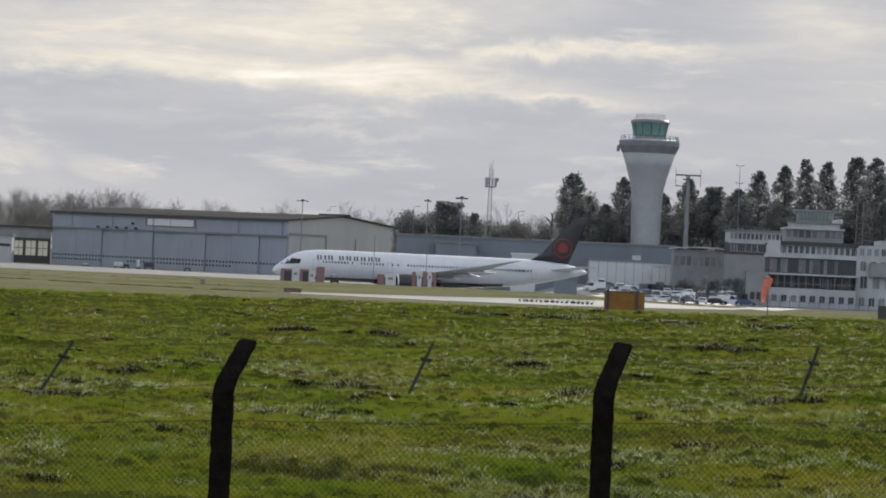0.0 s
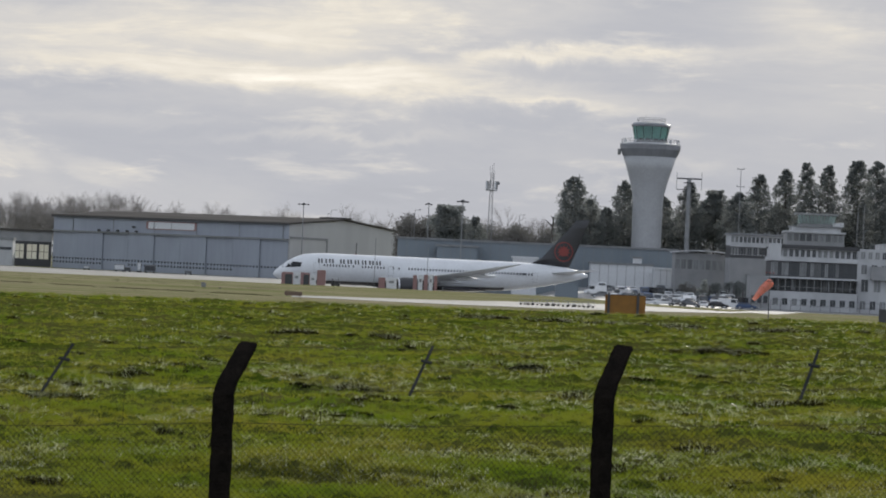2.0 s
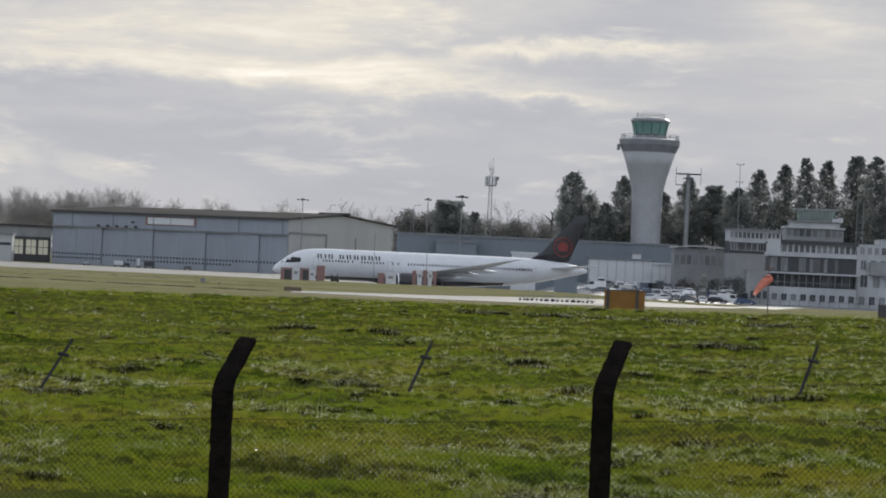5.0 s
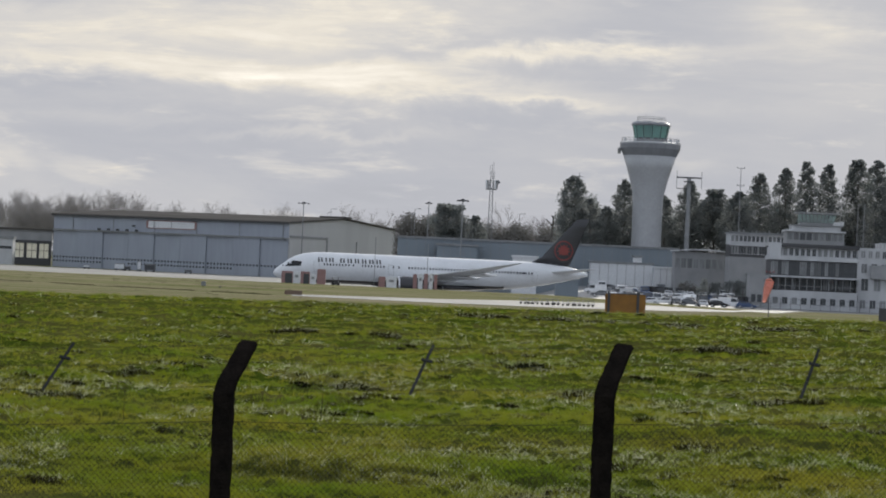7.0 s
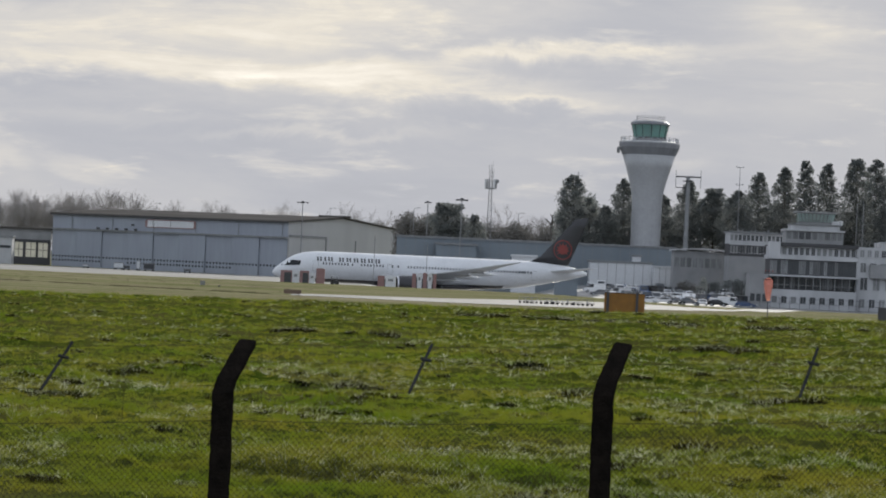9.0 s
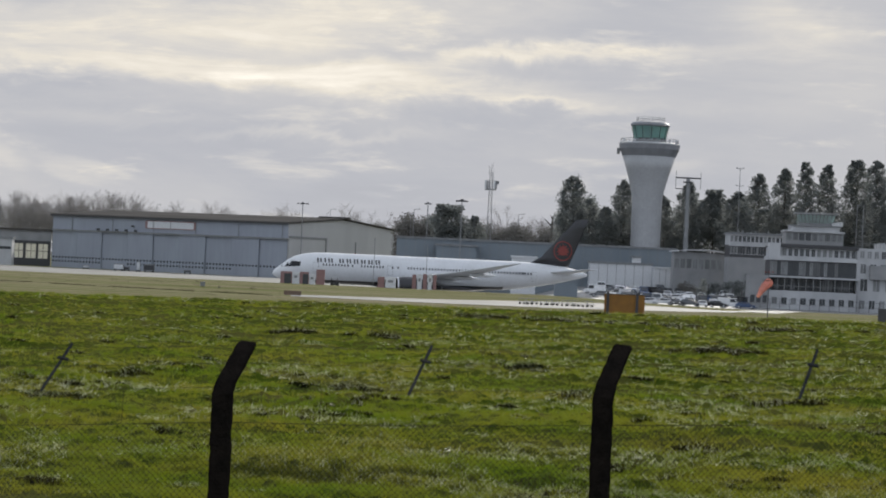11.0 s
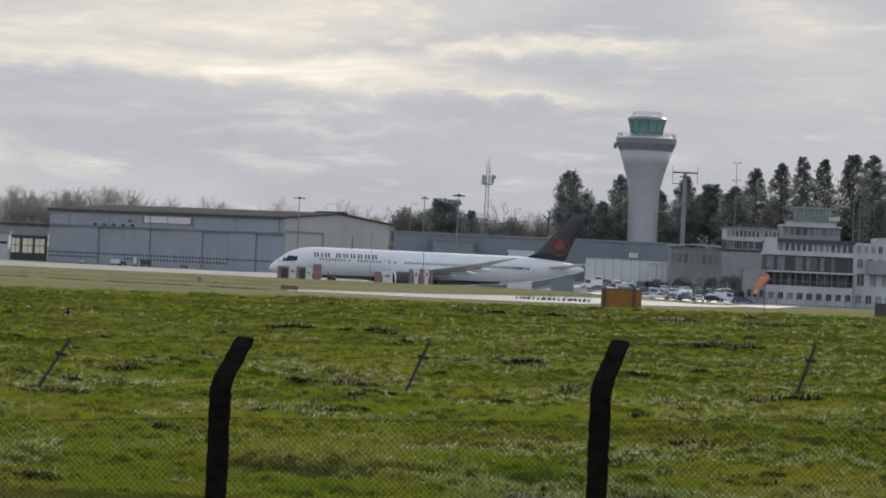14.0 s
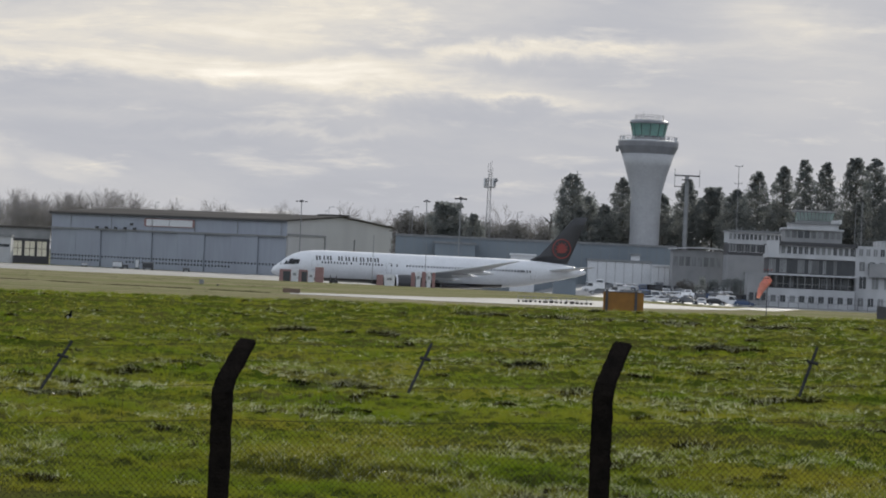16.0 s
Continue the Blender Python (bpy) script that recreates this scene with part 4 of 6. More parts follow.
def build_terminal():
    d = 545.0
    ox = 79.67
    t = thing("old_terminal", pose(ox + 0.37, d, 0, 0, 0, -3), "old white airport terminal with balconies and a rooftop control cab", "terminal")

    xa, xb = 70.49 - ox, 89.10 - ox
    z = dict(p0=4.42, s1=7.30, b0=10.95, b1=11.85, w1=13.75, r=14.20)
    # ground floor, recessed dark first floor, glazed second floor, set-back top floor
    storey(t, xa - 2.0, xb, -2.0, 16, 0, z["p0"], RENDER_WHITE, [(1.5, 2.9, 10, 0.55, DARK_GLASS)])
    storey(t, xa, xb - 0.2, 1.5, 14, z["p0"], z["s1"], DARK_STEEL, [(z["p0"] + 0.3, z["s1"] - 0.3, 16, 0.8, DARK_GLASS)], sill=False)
    part("balcony_slab", boxes((xa - 0.6, xb + 0.4, -2.4, 1.6, z["s1"] - 0.1, z["s1"] + 0.3), bevel=0.05), RENDER_WHITE, t)
    for k in range(13):
        c = xa + (xb - xa) * k / 12
        part("balcony_post", tubes(((c, -2.2, z["p0"]), (c, -2.2, z["s1"]), 0.08), n=6), STEEL, t)
    part("balcony_rail", boxes((xa, xb, -2.25, -2.15, z["p0"] + 0.95, z["p0"] + 1.05)), STEEL, t)
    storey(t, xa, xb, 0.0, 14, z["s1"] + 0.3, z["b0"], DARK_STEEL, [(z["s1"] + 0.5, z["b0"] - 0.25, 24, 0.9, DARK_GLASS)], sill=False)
    part("parapet", boxes((xa - 0.3, xb + 0.3, -0.5, 14, z["b0"], z["b1"]), bevel=0.05), RENDER_WHITE, t, "white concrete parapet band")
    storey(t, xa, xb, 0.8, 12, z["b1"], z["w1"], RENDER_WHITE, [(z["b1"] + 0.15, z["w1"] - 0.2, 15, 0.62, DARK_GLASS)])
    part("roof_slab", boxes((xa + 2.2, xb + 0.5, 0.0, 14, z["w1"], z["r"] + 0.35), bevel=0.05), DARK_STEEL, t, "dark roof slab edge")
    part("corner_block", boxes((xa - 0.3, xa + 2.1, -0.3, 4, z["b1"], z["r"] + 0.5)), RENDER_WHITE, t)
    # rooftop control room in three diminishing tiers and a flared glass cab
    ua, ub = 73.79 - ox, 86.29 - ox
    u1, u2, u3 = 17.25, 17.65, 18.75
    storey(t, ua, ub, 2.0, 9, z["r"] + 0.3, u1, RENDER_GREY, [(u1 - 1.75, u1 - 0.2, 9, 0.8, DARK_GLASS)], sill=False)
    part("tier_slab", boxes((ua - 0.4, ub + 0.3, 1.5, 11.5, u1, u2), bevel=0.05), RENDER_WHITE, t)
    va, vb = 74.94 - ox, 85.47 - ox
    storey(t, va, vb, 2.6, 8, u2, u3 - 0.2, RENDER_WHITE)
    part("tier_slab", boxes((va - 0.3, vb + 0.3, 2.2, 10.8, u3 - 0.2, u3 + 0.1), bevel=0.05), STEEL, t)
    ca, cb = 76.60 - ox, 84.07 - ox
    c0, c1 = u3 + 0.1, 21.20
    part("cab_base", boxes((ca, cb, 3.2, 9, c0, c0 + 0.5)), RENDER_GREY, t)
    for k in range(10):
        w = (cb - ca) / 10
        a = ca + k * w
        q = (a + w / 2 - (ca + cb) / 2) / ((cb - ca) / 2)
        bm = bmesh.new()
        skin(bm, [[(a + 0.06 + q * dx, 3.2 - dy, z_), (a + w - 0.06 + q * dx, 3.2 - dy, z_), (a + w - 0.06 + q * dx, 3.28 - dy, z_), (a + 0.06 + q * dx, 3.28 - dy, z_)] for z_, dx, dy in ((c0 + 0.5, 0, 0), (c1, 0.5, 0.5))])
        part("cab_pane", bm, PALE_GLASS, t)
        part("mullion", tubes(((a + q * 0.0, 3.16, c0 + 0.5), (a + q * 0.5, 2.66, c1), 0.07), n=4), RENDER_WHITE, t)
    part("cab_side", boxes((ca, ca + 0.1, 3.3, 8.8, c0 + 0.5, c1), (cb - 0.1, cb, 3.3, 8.8, c0 + 0.5, c1)), PALE_GLASS, t)
    part("cab_roof", boxes((ca - 0.9, cb + 0.9, 2.3, 9.5, c1, c1 + 0.4), bevel=0.08), RENDER_GREY, t)
    for k in range(9):
        c = va + (vb - va) * k / 8
        part("roof_post", tubes(((c, 2.3, u3 + 0.1), (c, 2.3, u3 + 0.95), 0.035), n=4), STEEL, t)
    part("roof_rail", boxes((va, vb, 2.27, 2.33, u3 + 0.9, u3 + 0.96)), STEEL, t)
    for k, (px_, s_) in enumerate(((vb - 1.2, 0.5), (vb - 0.3, 0.4), (ub - 0.8, 0.6))):
        part("roof_unit", boxes((px_ - s_, px_ + s_, 2.6, 3.6, u3 + 0.1, u3 + 0.1 + s_ * 1.6), bevel=0.06), SIGN_WHITE, t)
    part("return_wall", boxes((xb + 0.02, xb + 0.34, -0.45, 14, 0, z["w1"])), RENDER_WHITE, t)
    # right wing
    ra, rb = xb + 0.35, 100.24 - ox
    zr = 14.25
    part("wing_wall", boxes((ra, rb, -0.6, 15, 0, zr)), RENDER_WHITE, t)
    for z0_, z1_, cnt in ((zr - 2.1, zr - 0.6, 7), (zr - 5.4, zr - 3.4, 5), (zr - 9.2, zr - 6.6, 4), (1.2, 3.0, 5)):
        for k in range(cnt):
            w = (rb - ra) / cnt
            c = ra + (k + 0.5) * w
            win = part("window", boxes((c - w * 0.27, c + w * 0.27, -0.66, -0.6, z0_, z1_)), CURTAIN if (k * 3 + cnt) % 4 else DARK_GLASS, t)
            part("frame", boxes((c - 0.04, c + 0.04, -0.7, -0.66, z0_, z1_)), RENDER_WHITE, win)
            part("sill", boxes((c - w * 0.3, c + w * 0.3, -0.74, -0.6, z0_ - 0.12, z0_)), RENDER_WHITE, win)
    part("stair_block", boxes((91.9 - ox, rb, -2.2, -0.75, 7.6, 10.6), bevel=0.05), RENDER_GREY, t, "grey projecting stair block")
    part("wing_step", boxes((94.16 - ox, rb, -0.3, 12, zr, zr + 1.3)), RENDER_WHITE, t)
    for k in range(9):
        c = ra + k * 0.75
        part("roof_rail_post", tubes(((c, -0.4, zr), (c, -0.4, zr + 1.1), 0.04), n=4), STEEL, t)
    part("roof_rail", boxes((ra, ra + 6, -0.44, -0.36, zr + 1.05, zr + 1.12)), STEEL, t)
    for k in range(5):
        part("mast_arm", boxes((ra + 0.9 - 0.9 + k * 0.1, ra + 0.9 + 0.9 - k * 0.1, 1.9, 2.0, zr + 1.5 + k * 1.1, zr + 1.56 + k * 1.1)), STEEL, t)
    part("mast", tubes(((ra + 0.9, 1.95, zr), (ra + 0.9, 1.95, zr + 9.5), 0.09), n=5), STEEL, t)
    # low annexe before the building
    part("annexe", boxes((xa - 4.5, xa - 0.4, -2.6, 8, 0, 7.53)), RENDER_GREY, t)
    for k in range(3):
        part("annexe_window", boxes((xa - 4.1 + k * 1.3, xa - 3.2 + k * 1.3, -2.66, -2.6, 1.6, 3.2)), DARK_GLASS, t)
    # left office wing, further back
    t2 = thing("office_wing", pose(72.75, 585, 0), "two-storey grey office wing with white-framed window bands", "building")
    hw = 6.32
    za, zb, zc = 16.93, 14.44, 11.54
    storey(t2, -hw, hw, 0, 10, 0, zc, RENDER_GREY)
    storey(t2, -hw, hw * 0.3, 0, 10, zc, zb, DARK_STEEL, [(zc + 0.8, zb - 0.45, 12, 0.72, DARK_GLASS)])
    storey(t2, hw * 0.3, hw, 0.3, 9.7, zc, zb, DARK_STEEL)
    part("fascia", boxes((-hw - 0.2, hw * 0.3, -0.3, 0.0, zb - 0.3, zb + 0.15)), RENDER_WHITE, t2)
    storey(t2, -hw, hw, 0.3, 9.7, zb, za, RENDER_WHITE, [(zb + 0.75, za - 0.45, 13, 0.66, DARK_GLASS)])
    part("roof", boxes((-hw - 0.4, hw + 0.4, -0.4, 10.4, za, za + 0.35), bevel=0.05), TOWER_BAND, t2)
    for k in range(12):
        part("roof_vent", boxes((-hw + 1 + k * 1.0, -hw + 1.3 + k * 1.0, 2, 2.3, za + 0.3, za + 0.5 + 0.25 * (k % 3))), STEEL, t2)


build_terminal()


# ---- trees ----
def leaf_cloud(rng, centres, per, spread, size, flat=1.0):
    """Small leaf cards strewn about bough centres."""
    verts, faces = [], []
    for cx, cy, cz, s in centres:
        for _ in range(per):
            g = [max(-1.5, min(1.5, rng.gauss(0, 1))) for _ in range(3)]
            p = Vector((cx + g[0] * spread * s, cy + g[1] * spread * s, cz + g[2] * spread * s * flat))
            a = Vector((rng.uniform(-1, 1), rng.uniform(-1, 1), rng.uniform(-1, 1))).normalized()
            b = a.orthogonal().normalized()
            k = size * rng.uniform(0.5, 1.3)
            o = len(verts)
            verts += [p - a * k, p + b * k * 0.55, p + a * k, p - b * k * 0.45]
            faces.append((o, o + 1, o + 2, o + 3))
    return verts, faces


def conifer(name, x, y, top, width, seed, label, shape="column", leaf=CONIFER):
    """An evergreen of many needle clumps on short boughs, with an uneven outline and gaps between them."""
    rng = random.Random(seed)
    base = float(ground_height(x, y))
    height = top - base
    t = thing(name, pose(x, y, base), label, "tree", group="tall dark evergreens")
    bm = bmesh.new()
    tube(bm, (0, 0, -0.3), (0.2, 0, height * 0.6), width * 0.11, width * 0.06)
    tube(bm, (0.2, 0, height * 0.6), (0.0, 0, height * 0.96), width * 0.06, 0.05)
    width *= 1.36
    side = [rng.uniform(0.8, 1.15) for _ in range(12)]
    boughs = []
    low = {"column": 0.10, "pine": 0.52, "cedar": 0.25}.get(shape, 0.15)
    for i in range(int(height * width * (2.9 if shape == "column" else 2.3))):
        q = low + (1 - low) * (i + rng.random()) / int(height * width * (2.9 if shape == "column" else 2.3))
        if shape == "column":
            r = width * (1.12 - 0.3 * q) * min(1.0, 2.5 * (1.02 - q) ** 0.52)
        elif shape == "pine":
            r = width * (0.45 + 0.75 * math.sin(math.pi * min(1.0, (q - low) / (1 - low) + 0.12)))
        elif shape == "cedar":
            r = width * (0.75 + 0.2 * math.sin(q * 26.0)) * (1.15 - 0.55 * q)
        else:
            r = width * 1.15 * min(1.0, 1.75 * (1.01 - q) ** 0.58)
        a = rng.uniform(0, math.tau)
        r *= side[(int(a / math.tau * 4) + int(q * 9) * 3) % 12]
        rr = r * rng.uniform(0.45, 1.0)
        p = (rr * math.cos(a), rr * math.sin(a), height * q - 0.1 * rr)
        boughs.append((*p, rng.uniform(0.6, 1.15) * min(1.0, 0.35 + (1 - q) * 3.0)))
        if i % 2 == 0:
            tube(bm, (0.05, 0, p[2] - 0.25 * rr), p, 0.09, 0.02, n=4, cap=False)
    part("trunk", bm, BARK, t)
    v, f = leaf_cloud(rng, boughs, 30, width * 0.10 + 0.42, 0.34, 0.5 if shape == "cedar" else 0.75)
    raw("crown", v, f, leaf, t)
    return t


def bare_tree(name, x, y, height, seed, label, width=0.45, base=0.0):
    rng = random.Random(seed)
    t = thing(name, pose(x, y, base), label, "tree", group="bare winter trees")
    bm = bmesh.new()
    verts, faces = [], []

    def twig(p, w, l, r, depth):
        q = p + w * l
        if depth < 2:
            tube(bm, p, q, r, r * 0.65, n=4, cap=False)
        else:
            s = w.orthogonal().normalized() * r
            o = len(verts)
            u = w.cross(s.normalized()) * r
            verts.extend([p + s, p - s * 0.5 + u, p - s * 0.5 - u, q])
            faces.extend([(o, o + 1, o + 3), (o + 1, o + 2, o + 3), (o + 2, o, o + 3)])
        if depth >= 5:
            return
        for _ in range(4 if depth else 7):
            v = (w + Vector((rng.gauss(0, width), rng.gauss(0, width), rng.gauss(0.12, 0.22)))).normalized()
            st_ = p + w * l * rng.uniform(0.45, 1.0)
            twig(st_, v, l * rng.uniform(0.55, 0.75), max(0.02, r * 0.55), depth + 1)

    twig(Vector((0, 0, -0.2)), Vector((0, 0, 1)), height * 0.46, height * 0.016, 0)
    part("trunk", bm, TWIG, t)
    raw("fine_crown", verts, faces, TWIG, t)
    return t


def wood_belt(name, x0, x1, y, top, seed, count, label, mat_=SCRUB, base=0.0, depth=9.0):
    """A far belt of mixed wood: many small clumps with an uneven top."""
    rng = random.Random(seed)
    cs = []
    for _ in range(count):
        q = rng.random()
        x = x0 + (x1 - x0) * q
        h = top(q) * (0.82 + 0.2 * noise.noise((x * 0.12, seed, 0)) + 0.12 * noise.noise((x * 0.5, seed, 3)))
        cs.append((x, y + rng.uniform(0, depth), base + h * rng.random() ** 0.6, rng.uniform(0.8, 1.3)))
    v, f = leaf_cloud(rng, cs, 22, 0.85, 0.36)
    ob = raw(name, v, f, mat_)
    return tagged(ob, label, "woodland", kind="stuff")


EVERGREENS = [  # across, away, top, half width, kind
    (32.36, 640, 30.67, 3.1, "column"), (36.9, 647, 25.3, 2.9, "round"), (41.4, 654, 23.6, 2.9, "round"),
    (46.8, 661, 31.0, 3.1, "round"), (56.4, 650, 27.0, 2.3, "round"), (63.0, 653, 31.3, 3.1, "round"),
    (70.3, 660, 29.7, 3.4, "pine"), (74.8, 645, 28.7, 3.6, "round"), (81.0, 652, 33.9, 2.9, "round"),
    (88.6, 659, 35.8, 3.0, "round"), (92.0, 644, 37.0, 2.2, "column"), (98.5, 651, 37.0, 2.3, "column"),
    (107.3, 658, 38.9, 3.3, "column"), (109.8, 643, 38.2, 2.5, "column"), (116.3, 650, 38.2, 2.9, "column")]
for i, (ex, ey, eh, ew, kd) in enumerate(EVERGREENS):
    conifer("evergreen_tree", ex, ey, eh, ew, 40 + i,
            {"column": "tall columnar dark evergreen behind the terminal", "round": "broad dark evergreen in the wood behind the terminal",
             "pine": "flat-crowned dark pine with a bare lower trunk"}[kd], kd)
conifer("cedar_tree", 0.7, 690, 23.6, 6.4, 77, "wide flat-topped dark cedar behind the shed", "cedar", CEDAR)
conifer("evergreen_tree", 8.20, 700, 20.6, 2.7, 78, "broad dark evergreen in the wood behind the terminal", "round", CEDAR)
wood_belt("wood_belt_east", 30.20, 123.48, 668, lambda q: 26.5 + 5.5 * q, 5, 4200, "dense hazy winter wood behind the airport buildings", CONIFER)
wood_belt("wood_belt_middle", -14.32, 38.28, 745, lambda q: 22.5 + 1.5 * math.sin(q * 7), 6, 2600, "hazy brown belt of winter wood beyond the sheds")
wood_belt("wood_belt_west", -195.55, -20.84, 1070, lambda q: 25.0, 7, 2000, "hazy brown belt of winter wood behind the hangar")
for i, (bx, top, by) in enumerate((
        (-177.05, 24.33, 1010), (-167.52, 27.49, 1010), (-160.25, 26.46, 1010), (-152.76, 27.03, 1010),
        (-144.82, 27.16, 1010), (-135.74, 28.25, 1010), (-127.80, 27.71, 1010), (-122.13, 26.15, 1010),
        (-109.65, 28.53, 1010), (-103.97, 26.52, 1010), (-91.49, 26.40, 1010), (-83.55, 26.54, 1010),
        (-66.98, 27.29, 1010), (-35.54, 25.77, 960), (-26.84, 25.85, 965), (-18.33, 24.94, 945),
        (-9.92, 24.32, 860), (19.18, 23.97, 800), (26.93, 23.76, 790), (31.40, 22.34, 780))):
    bare_tree("bare_tree", bx, by + (i * 5) % 9, top, 300 + i, "bare hazy winter tree with fine upright twigs", 0.30 if i < 8 else 0.5)

for k in range(24):
    # a dense row of upright bare trees at the far end of the hangar
    q = k / 23
    bare_tree("bare_tree", -183.45 + q * (-120.27 - -183.45) + (k % 3), 1026 + (k * 7) % 13,
              26.21 + 2.2 * math.sin(k * 2.3) - 1.5 * abs(q - 0.3) * 4, 400 + k, "bare hazy winter tree with fine upright twigs", 0.26)


def dead_tree():
    t = thing("dead_tree", pose(29.32, 690, 0), "bare dead tree with a few stubby limbs", "tree")
    k = 0.155
    z0 = 18.36
    part("trunk", tubes(((0, 0, 0), (0, 0, z0), 0.5, 0.4), ((0, 0, z0), (1.2 * k, 0, z0 + 20 * k), 0.4, 0.15), n=6), BARK, t)
    for dx, dz, ex, ez in ((0, 2, -10, 12), (-5, 7, -13, 14), (0.5, 6, 9, 13), (5, 9, 11, 18), (1, 14, -3, 22)):
        part("limb", tubes(((dx * k, 0, z0 + dz * k), (ex * k, 0.3, z0 + ez * k), 0.24, 0.1), n=5), BARK, t)


dead_tree()


# ---- masts and lamps ----
def flood_mast(x, y, top, label, arms=4, reach=1.4, base=0.0):
    t = thing("flood_mast", pose(x, y, base), label, "lamp post", group="floodlight masts")
    part("pole", tubes(((0, 0, 0), (0, 0, top - base), 0.20, 0.12), n=8), STEEL, t)
    part("head_ring", tubes(((0, 0, top - base - 0.3), (0, 0, top - base + 0.15), 0.5, 0.35), n=10), DARK_STEEL, t)
    for k in range(arms):
        a = k * math.tau / arms + 0.3
        part("arm", tubes(((0, 0, top - base - 0.1), (reach * math.cos(a), reach * math.sin(a), top - base - 0.25), 0.07), n=5), DARK_STEEL, t)
        part("lamp", boxes((reach * math.cos(a) - 0.35, reach * math.cos(a) + 0.35, reach * math.sin(a) - 0.3, reach * math.sin(a) + 0.3, top - base - 0.5, top - base - 0.15), bevel=0.05), DARK_STEEL, t)
    return t


flood_mast(-44.95, 790, 24.40, "slim grey floodlight mast with a cluster of lamps", 4, 1.5)
flood_mast(3.81, 600, 22.38, "slim grey floodlight mast with a cluster of lamps", 5, 1.2)
flood_mast(-5.14, 720, 24.40, "slim grey floodlight mast with a single lamp", 2, 0.7)


def street_lamp(x, y, top, reach, label="thin grey lamp post with a short side arm"):
    t = thing("street_lamp", pose(x, y, 0), label, "lamp post", group="thin lamp posts")
    part("pole", tubes(((0, 0, 0), (0, 0, top), 0.11, 0.08), n=6), STEEL, t)
    part("arm", tubes(((0, 0, top), (reach, 0, top + 0.15), 0.07), n=5), STEEL, t)
    part("lamp", boxes((reach - 0.1, reach + 0.6, -0.15, 0.15, top + 0.05, top + 0.25), bevel=0.03), STEEL, t)


street_lamp(-44.05, 960, 26.26, 1.6)
street_lamp(-45.53, 965, 24.78, 0.2)
street_lamp(-9.27, 740, 22.73, 1.2)
street_lamp(-10.17, 745, 21.30, 0.1)
street_lamp(22.15, 760, 23.08, 1.2)
street_lamp(-114.92, 1000, 25.76, 1.0)
street_lamp(94.91, 580, 24.54, 0.1)


def lattice_mast():
    d = 720.0
    t = thing("radio_mast", pose(12.60, d, 0), "grey lattice radio mast with drum aerials near its top", "mast")
    top, w0, w1 = 33.98, 1.15, 0.5
    n = 18

    def corner(i, k):
        q = i / n
        w = w0 + (w1 - w0) * q
        a = k * math.tau / 4 + math.pi / 4
        return Vector((w * math.cos(a), w * math.sin(a), top * q))

    for k in range(4):
        part("leg", tubes((corner(0, k), corner(n, k), 0.10, 0.08), n=5), STEEL, t)
    for i in range(n):
        rows = []
        for k in range(4):
            rows.append((corner(i, k), corner(i + 1, (k + 1) % 4), 0.05))
            rows.append((corner(i + 1, k), corner(i + 1, (k + 1) % 4), 0.05))
        part("brace", tubes(*rows, n=3), STEEL, t)
    part("spike", tubes(((0, 0, top), (0, 0, 36.25), 0.07, 0.04), n=5), STEEL, t)
    for dz, dx, dy in ((-1.0, 0.7, 0.1), (0.2, -0.6, -0.4), (1.2, 0.4, -0.3)):
        part("whip_aerial", tubes(((dx, dy, top + dz - 1.0), (dx, dy, top + dz + 1.6), 0.06), n=4), STEEL, t)
    za = 30.41
    part("platform", tubes(((0, 0, za - 1.6), (0, 0, za - 1.3), 1.7), n=12), STEEL, t)
    for a in range(6):
        c, s = math.cos(a * 1.047 + 0.2), math.sin(a * 1.047 + 0.2)
        part("panel_aerial", boxes((1.55 * c - 0.22, 1.55 * c + 0.22, 1.55 * s - 0.15, 1.55 * s + 0.15, za - 1.2, za + 1.2), bevel=0.04), SIGN_WHITE if a % 2 else STEEL, t)
    part("dish", tubes(((1.7, -0.8, za + 0.6), (1.8, -1.2, za + 0.6), 0.55), n=12), STEEL, t)


lattice_mast()


def tall_pole():
    t = thing("navigation_pole", pose(73.81, 634, 0), "tall thin grey pole with short cross arms", "mast")
    top = 34.33
    part("pole", tubes(((0, 0, 0), (0, 0, top), 0.17, 0.07), n=6), STEEL, t)
    for dz, r in ((0.0, 0.85), (-4.4, 0.85)):
        part("cross_arm", boxes((-r, r, -0.05, 0.05, top + dz - 0.05, top + dz + 0.08)), STEEL, t)
        for s in (-1, 1):
            part("light", boxes((s * r - 0.12, s * r + 0.12, -0.12, 0.12, top + dz, top + dz + 0.3)), STEEL, t)
    t = thing("gantry_mast", pose(60.66, 632, 0), "thick grey mast carrying a wide open frame", "mast")
    z1, z0 = 31.22, 28.52
    h = 3.13
    part("pole", tubes(((0, 0, 0), (0, 0, z1), 0.75, 0.5), n=10), STEEL, t)
    part("top_beam", boxes((-h, h, -0.15, 0.15, z1 - 0.1, z1 + 0.25)), DARK_STEEL, t)
    part("lower_beam", boxes((-h, -0.3, -0.1, 0.1, z0 - 0.1, z0 + 0.1)), DARK_STEEL, t)
    for s in (-1, 1):
        part("end_post", tubes(((s * h, 0, z0), (s * h, 0, z1 + 1.7), 0.07), n=5), STEEL, t)
    part("platform", boxes((-1.3, 1.3, -0.8, 0.8, z1 - 1.1, z1 - 0.9)), DARK_STEEL, t)
    t = thing("roof_aerial", pose(34.22, 655, 0), "thin aerial pole among the evergreens", "mast")
    part("pole", tubes(((0, 0, 0), (0, 0, 32.18), 0.09), n=5), STEEL, t)
    part("cross_arm", boxes((-1.0, 1.0, -0.05, 0.05, 31.15, 31.30)), STEEL, t)


tall_pole()


